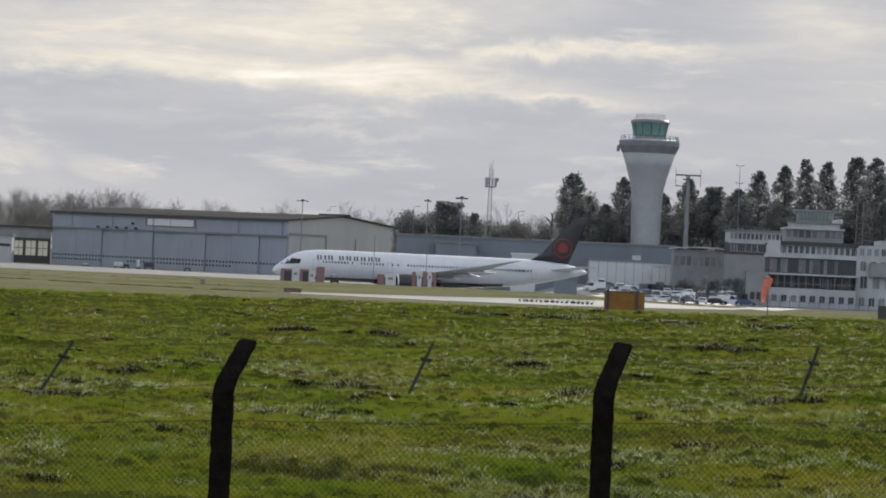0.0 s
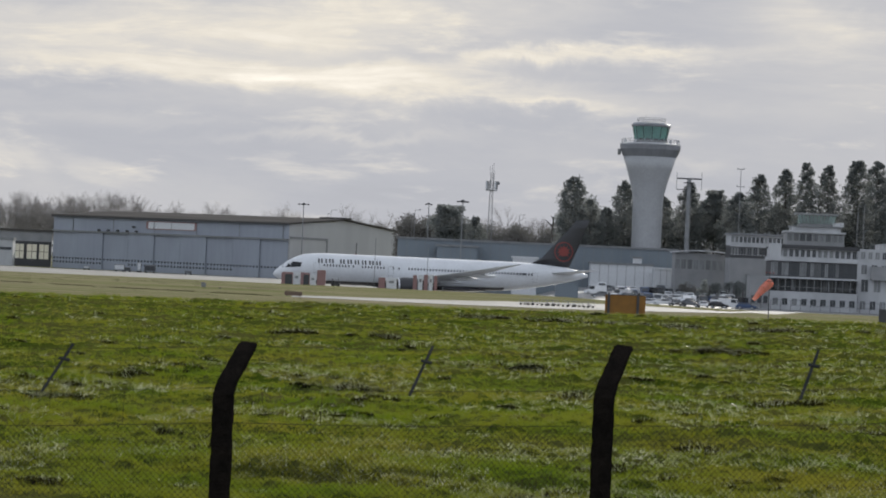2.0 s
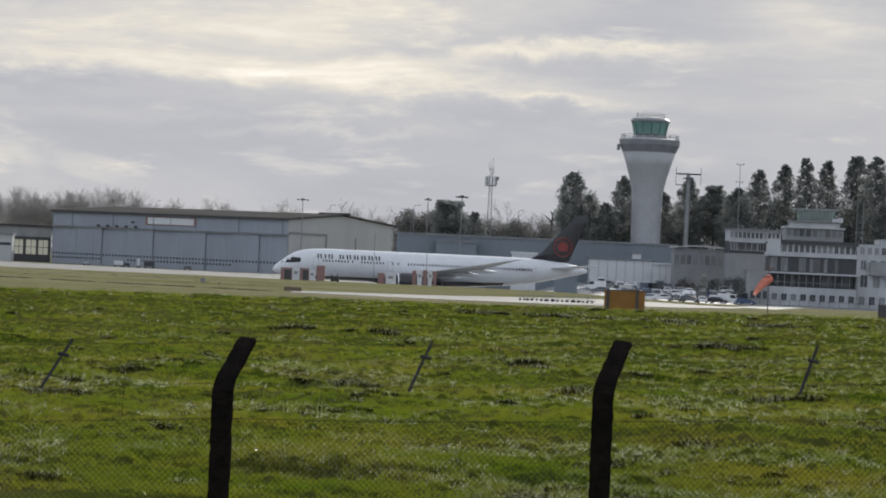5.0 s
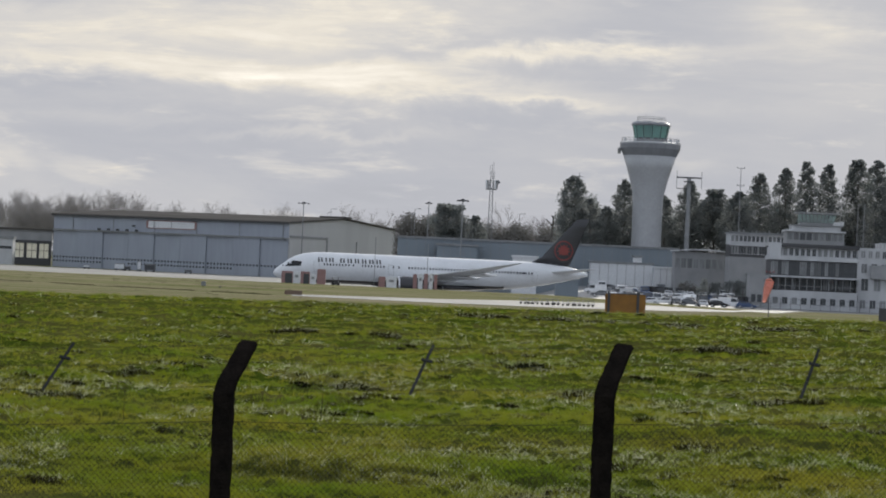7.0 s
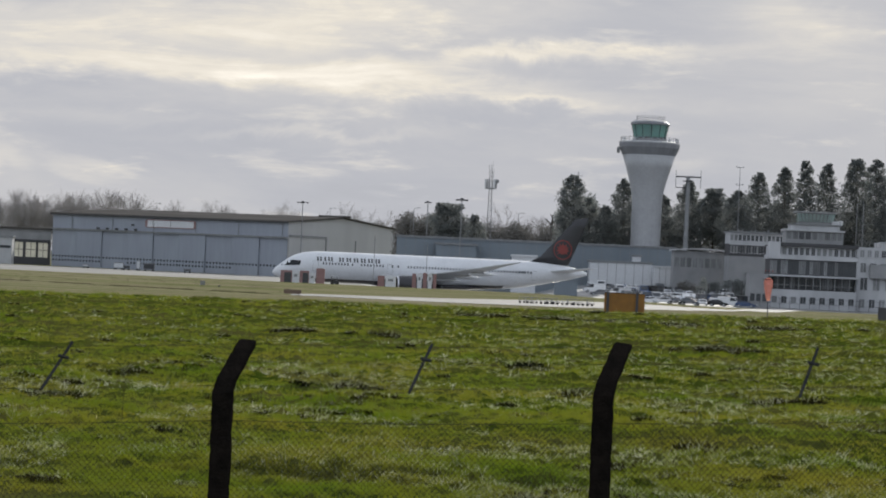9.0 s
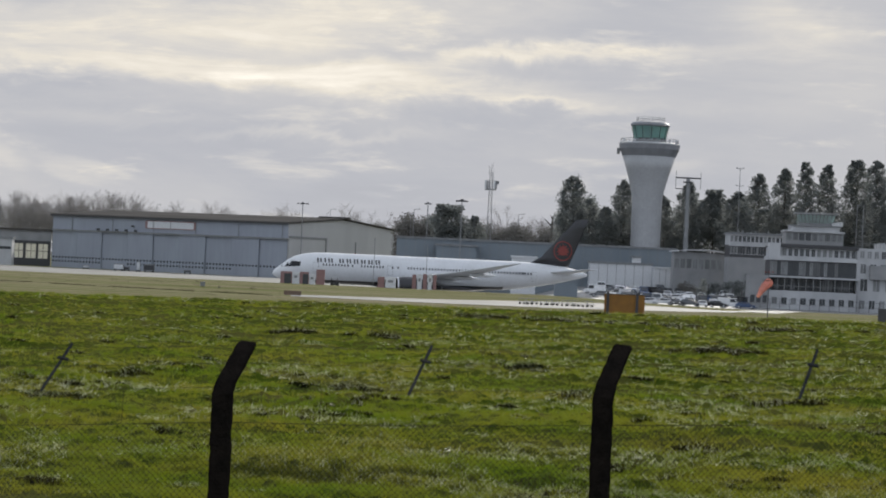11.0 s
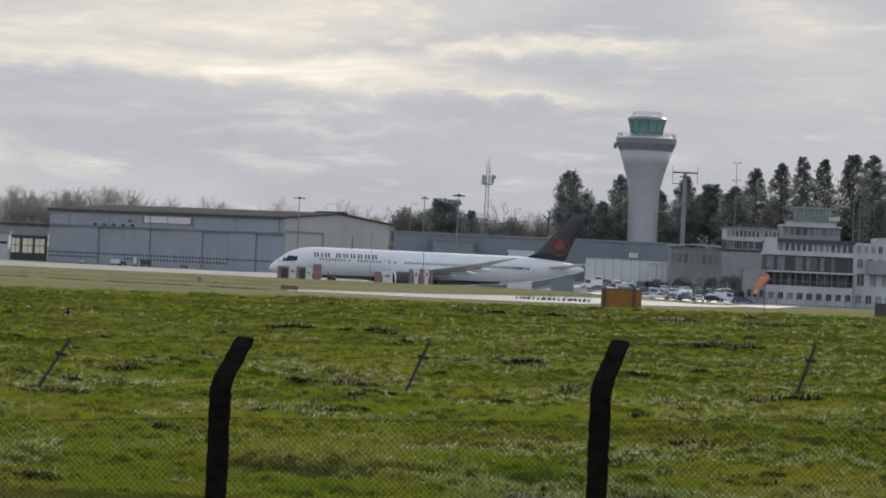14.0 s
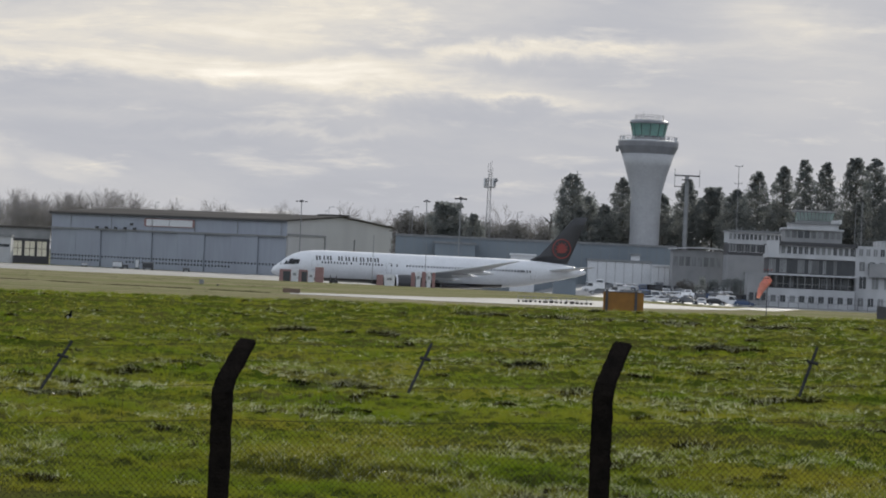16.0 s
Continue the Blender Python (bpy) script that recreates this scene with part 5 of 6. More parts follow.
# ---- airfield things ----
def ochre_board():
    d = 243.0
    x0, x1 = 15.74, 19.61
    g = float(ground_height((x0 + x1) / 2, d))
    zt, zb = 4.17, 2.21
    t = thing("taxiway_sign", pose((x0 + x1) / 2, d, g), "large ochre airfield sign board on two dark posts, seen from behind", "sign")
    h = (x1 - x0) / 2
    part("panel", boxes((-h, h, 0, 0.35, zb - g + 0.12, zt - g), bevel=0.03), OCHRE, t)
    part("rim", boxes((-h - 0.04, h + 0.04, -0.05, 0.4, zt - g, zt - g + 0.07), bevel=0.02), DARK_STEEL, t)
    part("side_panel", boxes((h, h + 0.03, 0.02, 0.34, zb - g + 0.14, zt - g - 0.02)), OCHRE, t)
    for s in (-h + 0.32, h - 0.72):
        part("post", boxes((s - 0.12, s + 0.12, -0.16, 0.0, -0.3, zt - g + 0.25), bevel=0.02), DARK_STEEL, t)
        part("foot", boxes((s - 0.25, s + 0.25, -0.3, 0.2, -0.2, 0.1)), APRON, t)
    part("brace", tubes(((h - 0.72, 0.4, zt - g), (h - 1.7, 0.6, zt - g + 0.95), 0.025), ((h - 0.9, 0.4, zt - g), (h - 2.0, 0.6, zt - g + 0.85), 0.025), n=4), STEEL, t)


ochre_board()


def small_marker(x, y, w, h, mat_, label, feet=True):
    g = float(ground_height(x, y))
    t = thing("marker_board", pose(x, y, g), label, "marker")
    part("panel", boxes((-w / 2, w / 2, 0, 0.18, 0.1, h), bevel=0.02), mat_, t)
    for s in (-0.36, 0.36):
        part("leg", boxes((s * w - 0.04, s * w + 0.04, 0.04, 0.14, -0.1, 0.12)), DARK_STEEL, t)


BROWN = material("dull_brown_board", (0.15, 0.10, 0.07), 0.7, second=(0.12, 0.08, 0.06), scale=1.5)
small_marker(-16.16, 272, 1.90, 0.551, BROWN, "low dull brown marker board on the grass")
small_marker(-30.68, 322, 0.579, 0.652, STEEL, "small grey junction box on the airfield grass")
for px_, pz_, py_ in ((-2.97, 10.02, 452.0), (-12.45, 10.82, 452.0)):
    pole_ = thing("thin_pole", pose(px_, py_, float(ground_height(px_, py_))), "thin grey pole on the grass before the airliner", "pole", group="thin airfield poles")
    part("shaft", tubes(((0, 0, -0.1), (0, 0, pz_ - float(ground_height(px_, py_))), 0.06, 0.05), n=6), STEEL, pole_)
small_marker(-27.95, 315, 0.213, 0.213, DARK_STEEL, "tiny dark ground light housing on the grass")
small_marker(38.22, 246, 0.719, 0.221, STEEL, "small grey ground light housing on the grass")
small_marker(43.00, 243, 1.53, 1.69, DARK_STEEL, "dark grey equipment cabinet on the airfield grass")


def striped_cabinets():
    """Red and white equipment huts before the airliner."""
    d = 446.0
    g = 2.0
    rows = [(-28.76, -26.75, 4.13, "framed"), (-26.65, -25.45, 4.11, "white"), (-25.35, -23.75, 4.17, "framed"),
            (-23.65, -22.65, 3.84, "white"), (-22.44, -20.94, 4.71, "red"),
            (-11.50, -10.30, 3.89, "red"), (-10.10, -8.29, 3.97, "white"),
            (-5.39, -4.69, 4.56, "red"), (-4.49, -3.68, 4.71, "white"), (-3.48, -2.78, 4.75, "red"),
            (-2.58, -1.88, 4.79, "white"), (-1.68, -1.08, 4.63, "red")]
    for x0, x1, zt, kind_ in rows:
        g = float(ground_height((x0 + x1) / 2, d))
        h, w = zt - g, (x1 - x0) / 2
        main = {"framed": HAZED_RED, "red": HAZED_RED, "white": SIGN_WHITE}[kind_]
        t = thing("equipment_cabinet", pose((x0 + x1) / 2, d, g - 0.05),
                  {"framed": "red framed airfield cabinet with a dark open front", "red": "red airfield equipment cabinet, its colour dulled for haze", "white": "white airfield equipment cabinet"}[kind_],
                  "cabinet", group="red and white airfield cabinets")
        part("body", boxes((-w, w, 0, 1.2, 0, h), bevel=0.05), main, t)
        if kind_ == "framed":
            part("opening", boxes((-w * 0.35, w * 0.9, -0.02, 0.04, 0.2, h * 0.85)), DARK_GLASS, t)
        elif kind_ == "red":
            part("door_panel", boxes((-w * 0.7, w * 0.7, -0.03, 0.02, h * 0.1, h * 0.8)), HAZED_RED, t)
            part("cap", boxes((-w * 0.8, w * 0.8, 0.1, 1.1, h, h + 0.14), bevel=0.04), SIGN_WHITE, t)
        else:
            part("vent", boxes((-w * 0.5, w * 0.5, -0.03, 0.02, h * 0.55, h * 0.75)), STEEL, t)


striped_cabinets()


def baggage_tug():
    x, y = TUG_PLACE
    t = thing("baggage_tug", pose(x, y, float(ground_height(x, y))), "small black baggage tug with a white canopy before the airliner", "tug")
    body = skin(bmesh.new(), [[(px, py, pz) for px, pz in ((-0.75, 0.3), (0.75, 0.3), (0.75, 0.85), (0.1, 0.95), (-0.1, 0.7), (-0.75, 0.75))] for py in (-0.6, 0.6)])
    part("body", body, BLACK_PAINT, t, "black body")
    part("canopy", boxes((-0.7, 0.5, -0.6, 0.6, 1.62, 1.74), bevel=0.04), SIGN_WHITE, t, "white canopy")
    for px in (-0.62, 0.42):
        for py in (-0.52, 0.52):
            part("canopy_post", tubes(((px, py, 0.7), (px, py, 1.64), 0.04), n=5), DARK_STEEL, t)
    part("seat", boxes((-0.55, -0.2, -0.4, 0.4, 0.72, 1.2), bevel=0.05), RUBBER, t)
    for px in (-0.5, 0.5):
        for py in (-0.56, 0.56):
            part("wheel", tubes(((px, py - 0.1, 0.28), (px, py + 0.1, 0.28), 0.28), n=14), RUBBER, t)


TUG_PLACE = (-19.1, 446.6)
baggage_tug()


def dollies():
    first = None
    for i in range(11):
        d = 288.0
        x = 9.22 + i * (17.13 - 9.22) / 10
        g = float(ground_height(x, d)) + 0.04
        if first is None:
            t = thing("baggage_dolly", pose(x, d, g), "low dark empty baggage dolly on the taxiway", "trolley", group="baggage dollies in a row")
            part("deck", boxes((-0.36, 0.36, -0.5, 0.5, 0.30, 0.36), bevel=0.02), RENDER_GREY, t)
            part("end_rail", tubes(((-0.34, 0.4, 0.36), (-0.34, 0.4, 0.66), 0.03), ((0.34, 0.4, 0.36), (0.34, 0.4, 0.66), 0.03), ((-0.34, 0.4, 0.66), (0.34, 0.4, 0.66), 0.03), n=5), STEEL, t)
            for sx in (-0.25, 0.25):
                for sy in (-0.4, 0.4):
                    part("wheel", tubes(((sx, sy - 0.05, 0.12), (sx, sy + 0.05, 0.12), 0.12), n=10), RUBBER, t)
            part("tow_bar", tubes(((0.36, 0, 0.3), (0.62, 0, 0.2), 0.03), n=4), DARK_STEEL, t)
            first = t
        else:
            copy_thing(first, pose(x + 0.12 * math.sin(i * 2.3), d + (i % 3) * 0.6, g, 0, 0, 9 * math.sin(i * 1.7)))


dollies()


# ---- parked vehicles ----
def car_template(paint, van=False):
    t = thing("parked_van" if van else "parked_car", pose(0, 0, 0), "", "van" if van else "car", group="vehicles parked on the apron")
    l, w, h = (5.2, 1.0, 2.15) if van else (4.3, 0.88, 1.45)
    if van:
        low = [(-l / 2, 0.35), (l / 2, 0.35), (l / 2, 0.95), (l / 2 - 0.9, 1.2), (l / 2 - 1.5, h - 0.05), (-l / 2 + 0.1, h), (-l / 2, h - 0.15)]
        glass = [(l / 2 - 1.0, 1.22), (l / 2 - 1.5, h - 0.2), (l / 2 - 2.4, h - 0.2), (l / 2 - 2.4, 1.22)]
    else:
        low = [(-l / 2, 0.3), (l / 2, 0.3), (l / 2, 0.68), (l / 2 - 1.1, 0.9), (l / 2 - 1.75, h - 0.06), (l / 2 - 2.6, h), (-l / 2 + 0.75, h - 0.05), (-l / 2 + 0.1, 0.95), (-l / 2, 0.75)]
        glass = [(l / 2 - 1.2, 0.93), (l / 2 - 1.8, h - 0.12), (-l / 2 + 0.85, h - 0.12), (-l / 2 + 0.35, 0.98)]
    part("body", skin(bmesh.new(), [[(x, y * (1 if z < 1 else 0.9), z) for x, z in low] for y in (-w, w)]), paint, t)
    for s in (-1, 1):
        part("side_window", skin(bmesh.new(), [[(x, s * (w * 0.93 + e), z) for x, z in glass] for e in (0.0, 0.03)]), DARK_GLASS, t)
        part("headlight", boxes((l / 2 - 0.12, l / 2 + 0.03, s * 0.68 - 0.15, s * 0.68 + 0.15, 0.58, 0.72)), SIGN_WHITE, t)
    part("windscreen", skin(bmesh.new(), [[(x + e, y, z) for x, z in ((glass[0][0] + 0.02, glass[0][1]), (glass[1][0] + 0.02, glass[1][1]))] + [(x + e - 0.05, y, z) for x, z in ((glass[1][0], glass[1][1]), (glass[0][0], glass[0][1]))] for e, y in ((0.1, -w * 0.8), (0.1, w * 0.8))]), DARK_GLASS, t)
    for sx in (-l * 0.31, l * 0.31):
        for sy in (-w, w):
            wh = part("wheel", tubes(((sx, sy - 0.1, 0.32), (sx, sy + 0.1, 0.32), 0.32), n=14), RUBBER, t)
            part("hub", tubes(((sx, sy - 0.12, 0.32), (sx, sy + 0.12, 0.32), 0.19), n=10), CHROME, wh)
    return t


def park():
    rng = random.Random(8)
    names = ("silver", "white", "black", "blue", "grey")
    temps = {}
    for row, (d, a, b, step_) in enumerate(((534, 36.0, 66.0, 2.6), (548, 37.50, 66.22, 2.1), (566, 35.52, 68.80, 2.1), (584, 35.31, 69.42, 2.4), (604, 35.81, 70.41, 2.5), (622, 47.34, 71.10, 2.6))):
        x = a
        while x < b:
            k = rng.choice((0, 0, 0, 1, 1, 1, 1, 4, 4, 2, 3))
            van = rng.random() < 0.4
            turn = rng.choice((-90, -90, 90, -84, -20, 180)) + rng.uniform(-5, 5)
            label = names[k] + (" panel van" if van else " car") + " parked among others on the apron"
            y = d + rng.uniform(-2, 2)
            m = pose(x, y, float(ground_height(x, y)) + 0.03, 0, 0, turn)
            if (k, van) not in temps:
                temps[(k, van)] = car_template(CAR_PAINTS[k], van)
                temps[(k, van)].matrix_basis = m
                tagged(temps[(k, van)], label)
            else:
                copy_thing(temps[(k, van)], m)
            x += step_ * rng.uniform(0.9, 1.35)


park()


def hedge(x, y, w, h, seed, label, leaf=CONIFER):
    rng = random.Random(seed)
    t = thing("bush", pose(x, y, float(ground_height(x, y)) - 0.05), label, "bush")
    h -= float(ground_height(x, y))
    cs = [(rng.uniform(-w, w) * 0.8, rng.uniform(-1, 1), h * rng.uniform(0.1, 0.8) * (1 - 0.3 * rng.random()), 1.0) for _ in range(26)]
    v, f = leaf_cloud(rng, cs, 45, 0.38, 0.22)
    raw("crown", v, f, leaf, t)
    part("stem", tubes(((0, 0, -0.1), (0, 0, h * 0.6), 0.2, 0.08), n=5), BARK, t)


hedge(60.88, 575, 3.40, 7.6, 3, "dark rounded clipped bush behind the parked cars")
hedge(57.43, 590, 2.39, 5.81, 4, "low green bush behind the parked cars", SCRUB)
hedge(68.56, 575, 2.33, 8.97, 5, "dark rounded bush beside the terminal")

hedge(65.68, 568, 2.55, 8.08, 6, "dark rounded bush beside the terminal")
hedge(69.80, 566, 1.78, 7.50, 7, "dark rounded bush beside the terminal")


def apron_fence():
    t = thing("apron_fence", pose(0, 540, 0), "thin grey security fence posts before the terminal", "fence")
    xs = [64.11 + k * 2.13 for k in range(16)]
    for x in xs:
        part("post", tubes(((x, 0, 0), (x, 0, 2.6), 0.05), n=5), DARK_STEEL, t)
    for z in (0.3, 1.4, 2.5):
        part("rail", boxes((xs[0], xs[-1], -0.02, 0.02, z, z + 0.05)), DARK_STEEL, t)


apron_fence()


def hangar_clutter():
    """Steps, carts and crates left along the hangar doors."""
    rows = [(-108.21, 838, 3.2, 2.0, 2.4), (-105.83, 840, 2.2, 1.6, 1.5), (-101.61, 838, 1.2, 1.2, 3.4), (-97.79, 836, 3.6, 2.0, 2.6), (-120.14, 845, 2.0, 1.6, 1.4), (-84.78, 834, 2.4, 1.6, 1.3)]
    for i, (x, y, w, dp, h) in enumerate(rows):
        t = thing("ground_cart", pose(x, y, 0.04), "grey ground service cart parked before the hangar doors", "cart", group="service carts at the hangar")
        part("body", boxes((-w / 2, w / 2, 0, dp, 0.45, h), bevel=0.06), STEEL if i % 2 else RENDER_GREY, t)
        part("cover", boxes((-w / 2 + 0.1, w / 2 - 0.1, -0.04, 0.0, 0.7, h - 0.3)), DARK_STEEL if i % 2 else SIGN_WHITE, t)
        for sx in (-w * 0.35, w * 0.35):
            part("wheel", tubes(((sx, 0.0, 0.25), (sx, 0.2, 0.25), 0.25), n=12), RUBBER, t)
            part("wheel", tubes(((sx, dp - 0.2, 0.25), (sx, dp, 0.25), 0.25), n=12), RUBBER, t)


hangar_clutter()


# ---- the rough field's grass ----
def scatter(rng, count, near, far):
    """Places over the field, thinning out with distance."""
    y = 1.0 / rng.uniform(1.0 / far, 1.0 / near, count)
    return rng.uniform(-0.20, 0.20, count) * y, y


def blades(name, rng, roots, heights, widths, mat_, label, lean=0.5):
    """One tapering blade at each root, leaning its own way."""
    n = len(roots)
    a = rng.uniform(0, math.tau, n)
    across = np.stack([np.cos(a), 0.5 * np.sin(a), np.zeros(n)], 1) * widths[:, None]
    tip = roots + np.stack([rng.normal(0, lean, n) * heights, rng.normal(0, lean, n) * heights, heights], 1)
    verts = np.empty((n * 3, 3))
    verts[0::3], verts[1::3], verts[2::3] = roots - across, roots + across, tip
    me = bpy.data.meshes.new(name)
    me.vertices.add(n * 3)
    me.vertices.foreach_set("co", verts.ravel())
    me.loops.add(n * 3)
    me.loops.foreach_set("vertex_index", np.arange(n * 3, dtype="i4"))
    me.polygons.add(n)
    me.polygons.foreach_set("loop_start", np.arange(0, n * 3, 3, dtype="i4"))
    me.update()
    me.materials.append(mat_)
    return tagged(new(name, me), label, "grass", kind="stuff")


def tufts(name, seed, centres, per, rad, hgt, wide, mat_, label, lean=0.5, stretch=1.0, lift=0.0, back=0.0):
    """Bunches of blades round centres of (x, y, z, size); the blades stand higher in a bunch's middle."""
    rng = np.random.default_rng(seed)
    c = np.repeat(np.asarray(centres, float), per, axis=0)
    n = len(c)
    r, a = np.sqrt(rng.random(n)), rng.uniform(0, math.tau, n)
    far = 0.7 + c[:, 1] / 80.0
    roots = np.stack([c[:, 0] + stretch * rad * c[:, 3] * r * np.cos(a), c[:, 1] + back * c[:, 3] + rad * c[:, 3] * r * np.sin(a), c[:, 2] - 0.02 + lift * c[:, 3]], 1)
    heights = rng.uniform(hgt[0], hgt[1], n) * c[:, 3] * (1.1 - 0.6 * r * r)
    return blades(name, rng, roots, heights, wide * far * rng.uniform(0.7, 1.3, n), mat_, label, lean)


def meadow():
    # short turf
    rng = np.random.default_rng(11)
    x, y = scatter(rng, 74000, 29.0, 200.0)
    cs = [(px, py, land(px, py), rng.uniform(0.7, 1.3) * (0.8 + py / 160)) for px, py in zip(x, y)]
    tufts("grass_tufts", 12, cs, 6, 0.08, (0.04, 0.095), 0.0075, BLADE, "short bright green rough grass", 0.6)
    # lumps of longer grass, and pale blades with sun glints in their colour, both in drifts
    rng = np.random.default_rng(31)
    x, y = scatter(rng, 30000, 29.0, 200.0)
    green, pale = [], []
    for px, py in zip(x, y):
        d = noise.noise((px * 0.22, py * 0.16, 31)) + 0.7 * noise.noise((px * 0.9, py * 0.6, 36))
        z = land(px, py)
        if d > 0.0:
            green.append((px, py, z, rng.uniform(0.7, 1.2) * (0.8 + 0.5 * d) * (0.75 + py / 150)))
        # fewer pale blades to the left, which darkens that side of the field
        if noise.noise((px * 0.16 + 7, py * 0.20, 43)) + 0.6 * noise.noise((px * 0.8, py * 0.5, 44)) + 0.012 * px > 0.12:
            pale.append((px, py, z, rng.uniform(0.7, 1.3) * (0.75 + py / 150)))
    tufts("green_tussocks", 32, green, 17, 0.10, (0.07, 0.15), 0.007, BLADE, "tufted green tussocks of rough grass", 0.45, 1.3)
    tufts("pale_tussocks", 44, pale, 5, 0.05, (0.06, 0.13), 0.006, STRAW, "pale blades of dead grass, sun glints in their colour", 0.8, 1.4)
    # banks of rank grass, ragged and long, their dark colour standing for shaded hollows
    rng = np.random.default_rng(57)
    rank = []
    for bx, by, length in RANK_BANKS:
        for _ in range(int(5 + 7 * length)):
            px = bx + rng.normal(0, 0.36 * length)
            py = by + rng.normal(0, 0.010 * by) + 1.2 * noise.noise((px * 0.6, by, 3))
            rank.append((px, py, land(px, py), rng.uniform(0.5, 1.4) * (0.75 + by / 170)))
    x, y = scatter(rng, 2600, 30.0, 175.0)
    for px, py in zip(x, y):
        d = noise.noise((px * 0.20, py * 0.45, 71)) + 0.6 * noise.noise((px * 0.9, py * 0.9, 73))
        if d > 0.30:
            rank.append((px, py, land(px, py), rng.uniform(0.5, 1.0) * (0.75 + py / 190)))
    tufts("rank_tussocks", 58, rank, 120, 0.15, (0.06, 0.16), 0.014, DARK_TUFT, "ragged banks of rank grass, coloured dark for shaded hollows", 0.6, 2.0)
    tufts("rank_tops", 59, rank, 30, 0.15, (0.11, 0.20), 0.005, STRAW, "tops of the rank grass banks, sunlight in their pale colour", 0.5, 2.0, 0.0, 0.10)


def airfield_tufts():
    """Coarse grass left standing along the drain, and here and there over the mown grass."""
    rng = np.random.default_rng(83)
    lip, loose = [], []
    for q in rng.random(620):
        px = -62 + 44 * q
        py = float(np.interp(px, (-62, -40, -18), (300.6, 282.7, 269.2))) + rng.normal(0, 0.35)
        if noise.noise((px * 0.25, 0, 5)) > -0.25:
            lip.append((px, py, float(ground_height(px, py)), rng.uniform(0.5, 1.2)))
    tufts("drain_grass", 84, lip, 40, 0.22, (0.05, 0.11), 0.012, DARK_TUFT, "dark line of coarse grass along the drain", 0.5, 2.4)
    y = rng.uniform(205, 425, 4200)
    x = rng.uniform(-0.19, 0.19, 4200) * y
    for px, py in zip(x, y):
        if noise.noise((px * 0.06, py * 0.10, 8)) + 0.5 * noise.noise((px * 0.4, py * 0.4, 9)) > 0.1 and not (px > -17 and 258 < py < 395):
            loose.append((px, py, float(ground_height(px, py)), rng.uniform(0.5, 1.1)))
    tufts("coarse_tufts", 85, loose, 22, 0.30, (0.05, 0.13), 0.010, MOWN, "scattered coarse tufts on the mown airfield grass", 0.6, 2.6)


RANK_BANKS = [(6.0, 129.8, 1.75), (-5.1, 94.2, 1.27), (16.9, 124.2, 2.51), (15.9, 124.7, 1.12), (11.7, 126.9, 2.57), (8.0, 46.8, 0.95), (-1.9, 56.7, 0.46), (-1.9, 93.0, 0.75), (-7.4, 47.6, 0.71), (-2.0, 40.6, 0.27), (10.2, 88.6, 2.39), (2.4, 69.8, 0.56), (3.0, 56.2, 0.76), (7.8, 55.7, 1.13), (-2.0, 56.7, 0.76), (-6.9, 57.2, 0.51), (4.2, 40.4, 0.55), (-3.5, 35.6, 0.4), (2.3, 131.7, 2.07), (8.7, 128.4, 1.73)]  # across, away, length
meadow()
airfield_tufts()


# ---- the windsock ----
def build_windsock():
    d = 263.0
    x = 34.13
    g = float(ground_height(x, d))
    t = thing("windsock_pole", pose(x, d, g), "thin dark windsock pole with two red lamps on top", "windsock pole")
    zt = 7.00 - g
    part("pole", tubes(((0, 0, -0.2), (0, 0, zt), 0.055, 0.04), n=8), DARK_STEEL, t)
    part("lamp_bar", boxes((-0.42, 0.42, -0.03, 0.03, zt - 0.04, zt + 0.03)), DARK_STEEL, t)
    for s in (-0.38, 0.0, 0.38):
        part("lamp", tubes(((s, 0, zt), (s, 0, zt + 0.17), 0.08, 0.06), n=8), RED_PAINT, t)
    sock = thing("windsock", pose(34.23, d - 0.2, 6.13), "faded orange cloth windsock hanging limp from its hoop", "windsock")
    part("hoop", skin(bmesh.new(), [[(-0.28 + (0.46 + a) * math.cos(v), (0.46 + a) * math.sin(v), b + 0.02) for a, b in ((-.03, 0), (.03, 0), (.03, .06), (-.03, .06))] for v in np.linspace(0, math.tau, 25)], cap=False), DARK_STEEL, sock)
    pieces = []
    for name, r0, r1, l in (("sock_mouth", 0.46, 0.43, 0.85), ("sock_middle", 0.43, 0.30, 0.9), ("sock_tail", 0.30, 0.19, 0.85)):
        bm = bmesh.new()
        rng = random.Random(len(pieces))
        rings = []
        for i in range(8):
            q = i / 7
            r = r0 + (r1 - r0) * q
            rings.append([(r * (1 + 0.05 * math.sin(5 * k * math.tau / 18 + q * 2)) * math.cos(k * math.tau / 18), 0.9 * r * math.sin(k * math.tau / 18), -l * q) for k in range(18)])
        skin(bm, rings, cap=False)
        if not pieces:
            # rounded shoulder where the cloth folds over the hoop
            bmesh.ops.create_uvsphere(bm, u_segments=18, v_segments=10, radius=0.46, matrix=Matrix.Diagonal((1, 0.9, 0.7, 1)))
        else:
            bmesh.ops.create_uvsphere(bm, u_segments=16, v_segments=8, radius=r0 * 0.985, matrix=Matrix.Diagonal((1, 0.9, 0.9, 1)))
        pieces.append(part(name, bm, ORANGE, sock, smooth=True))
    return pieces, (0.8, 0.85, 0.85)


sock_pieces, sock_lengths = build_windsock()


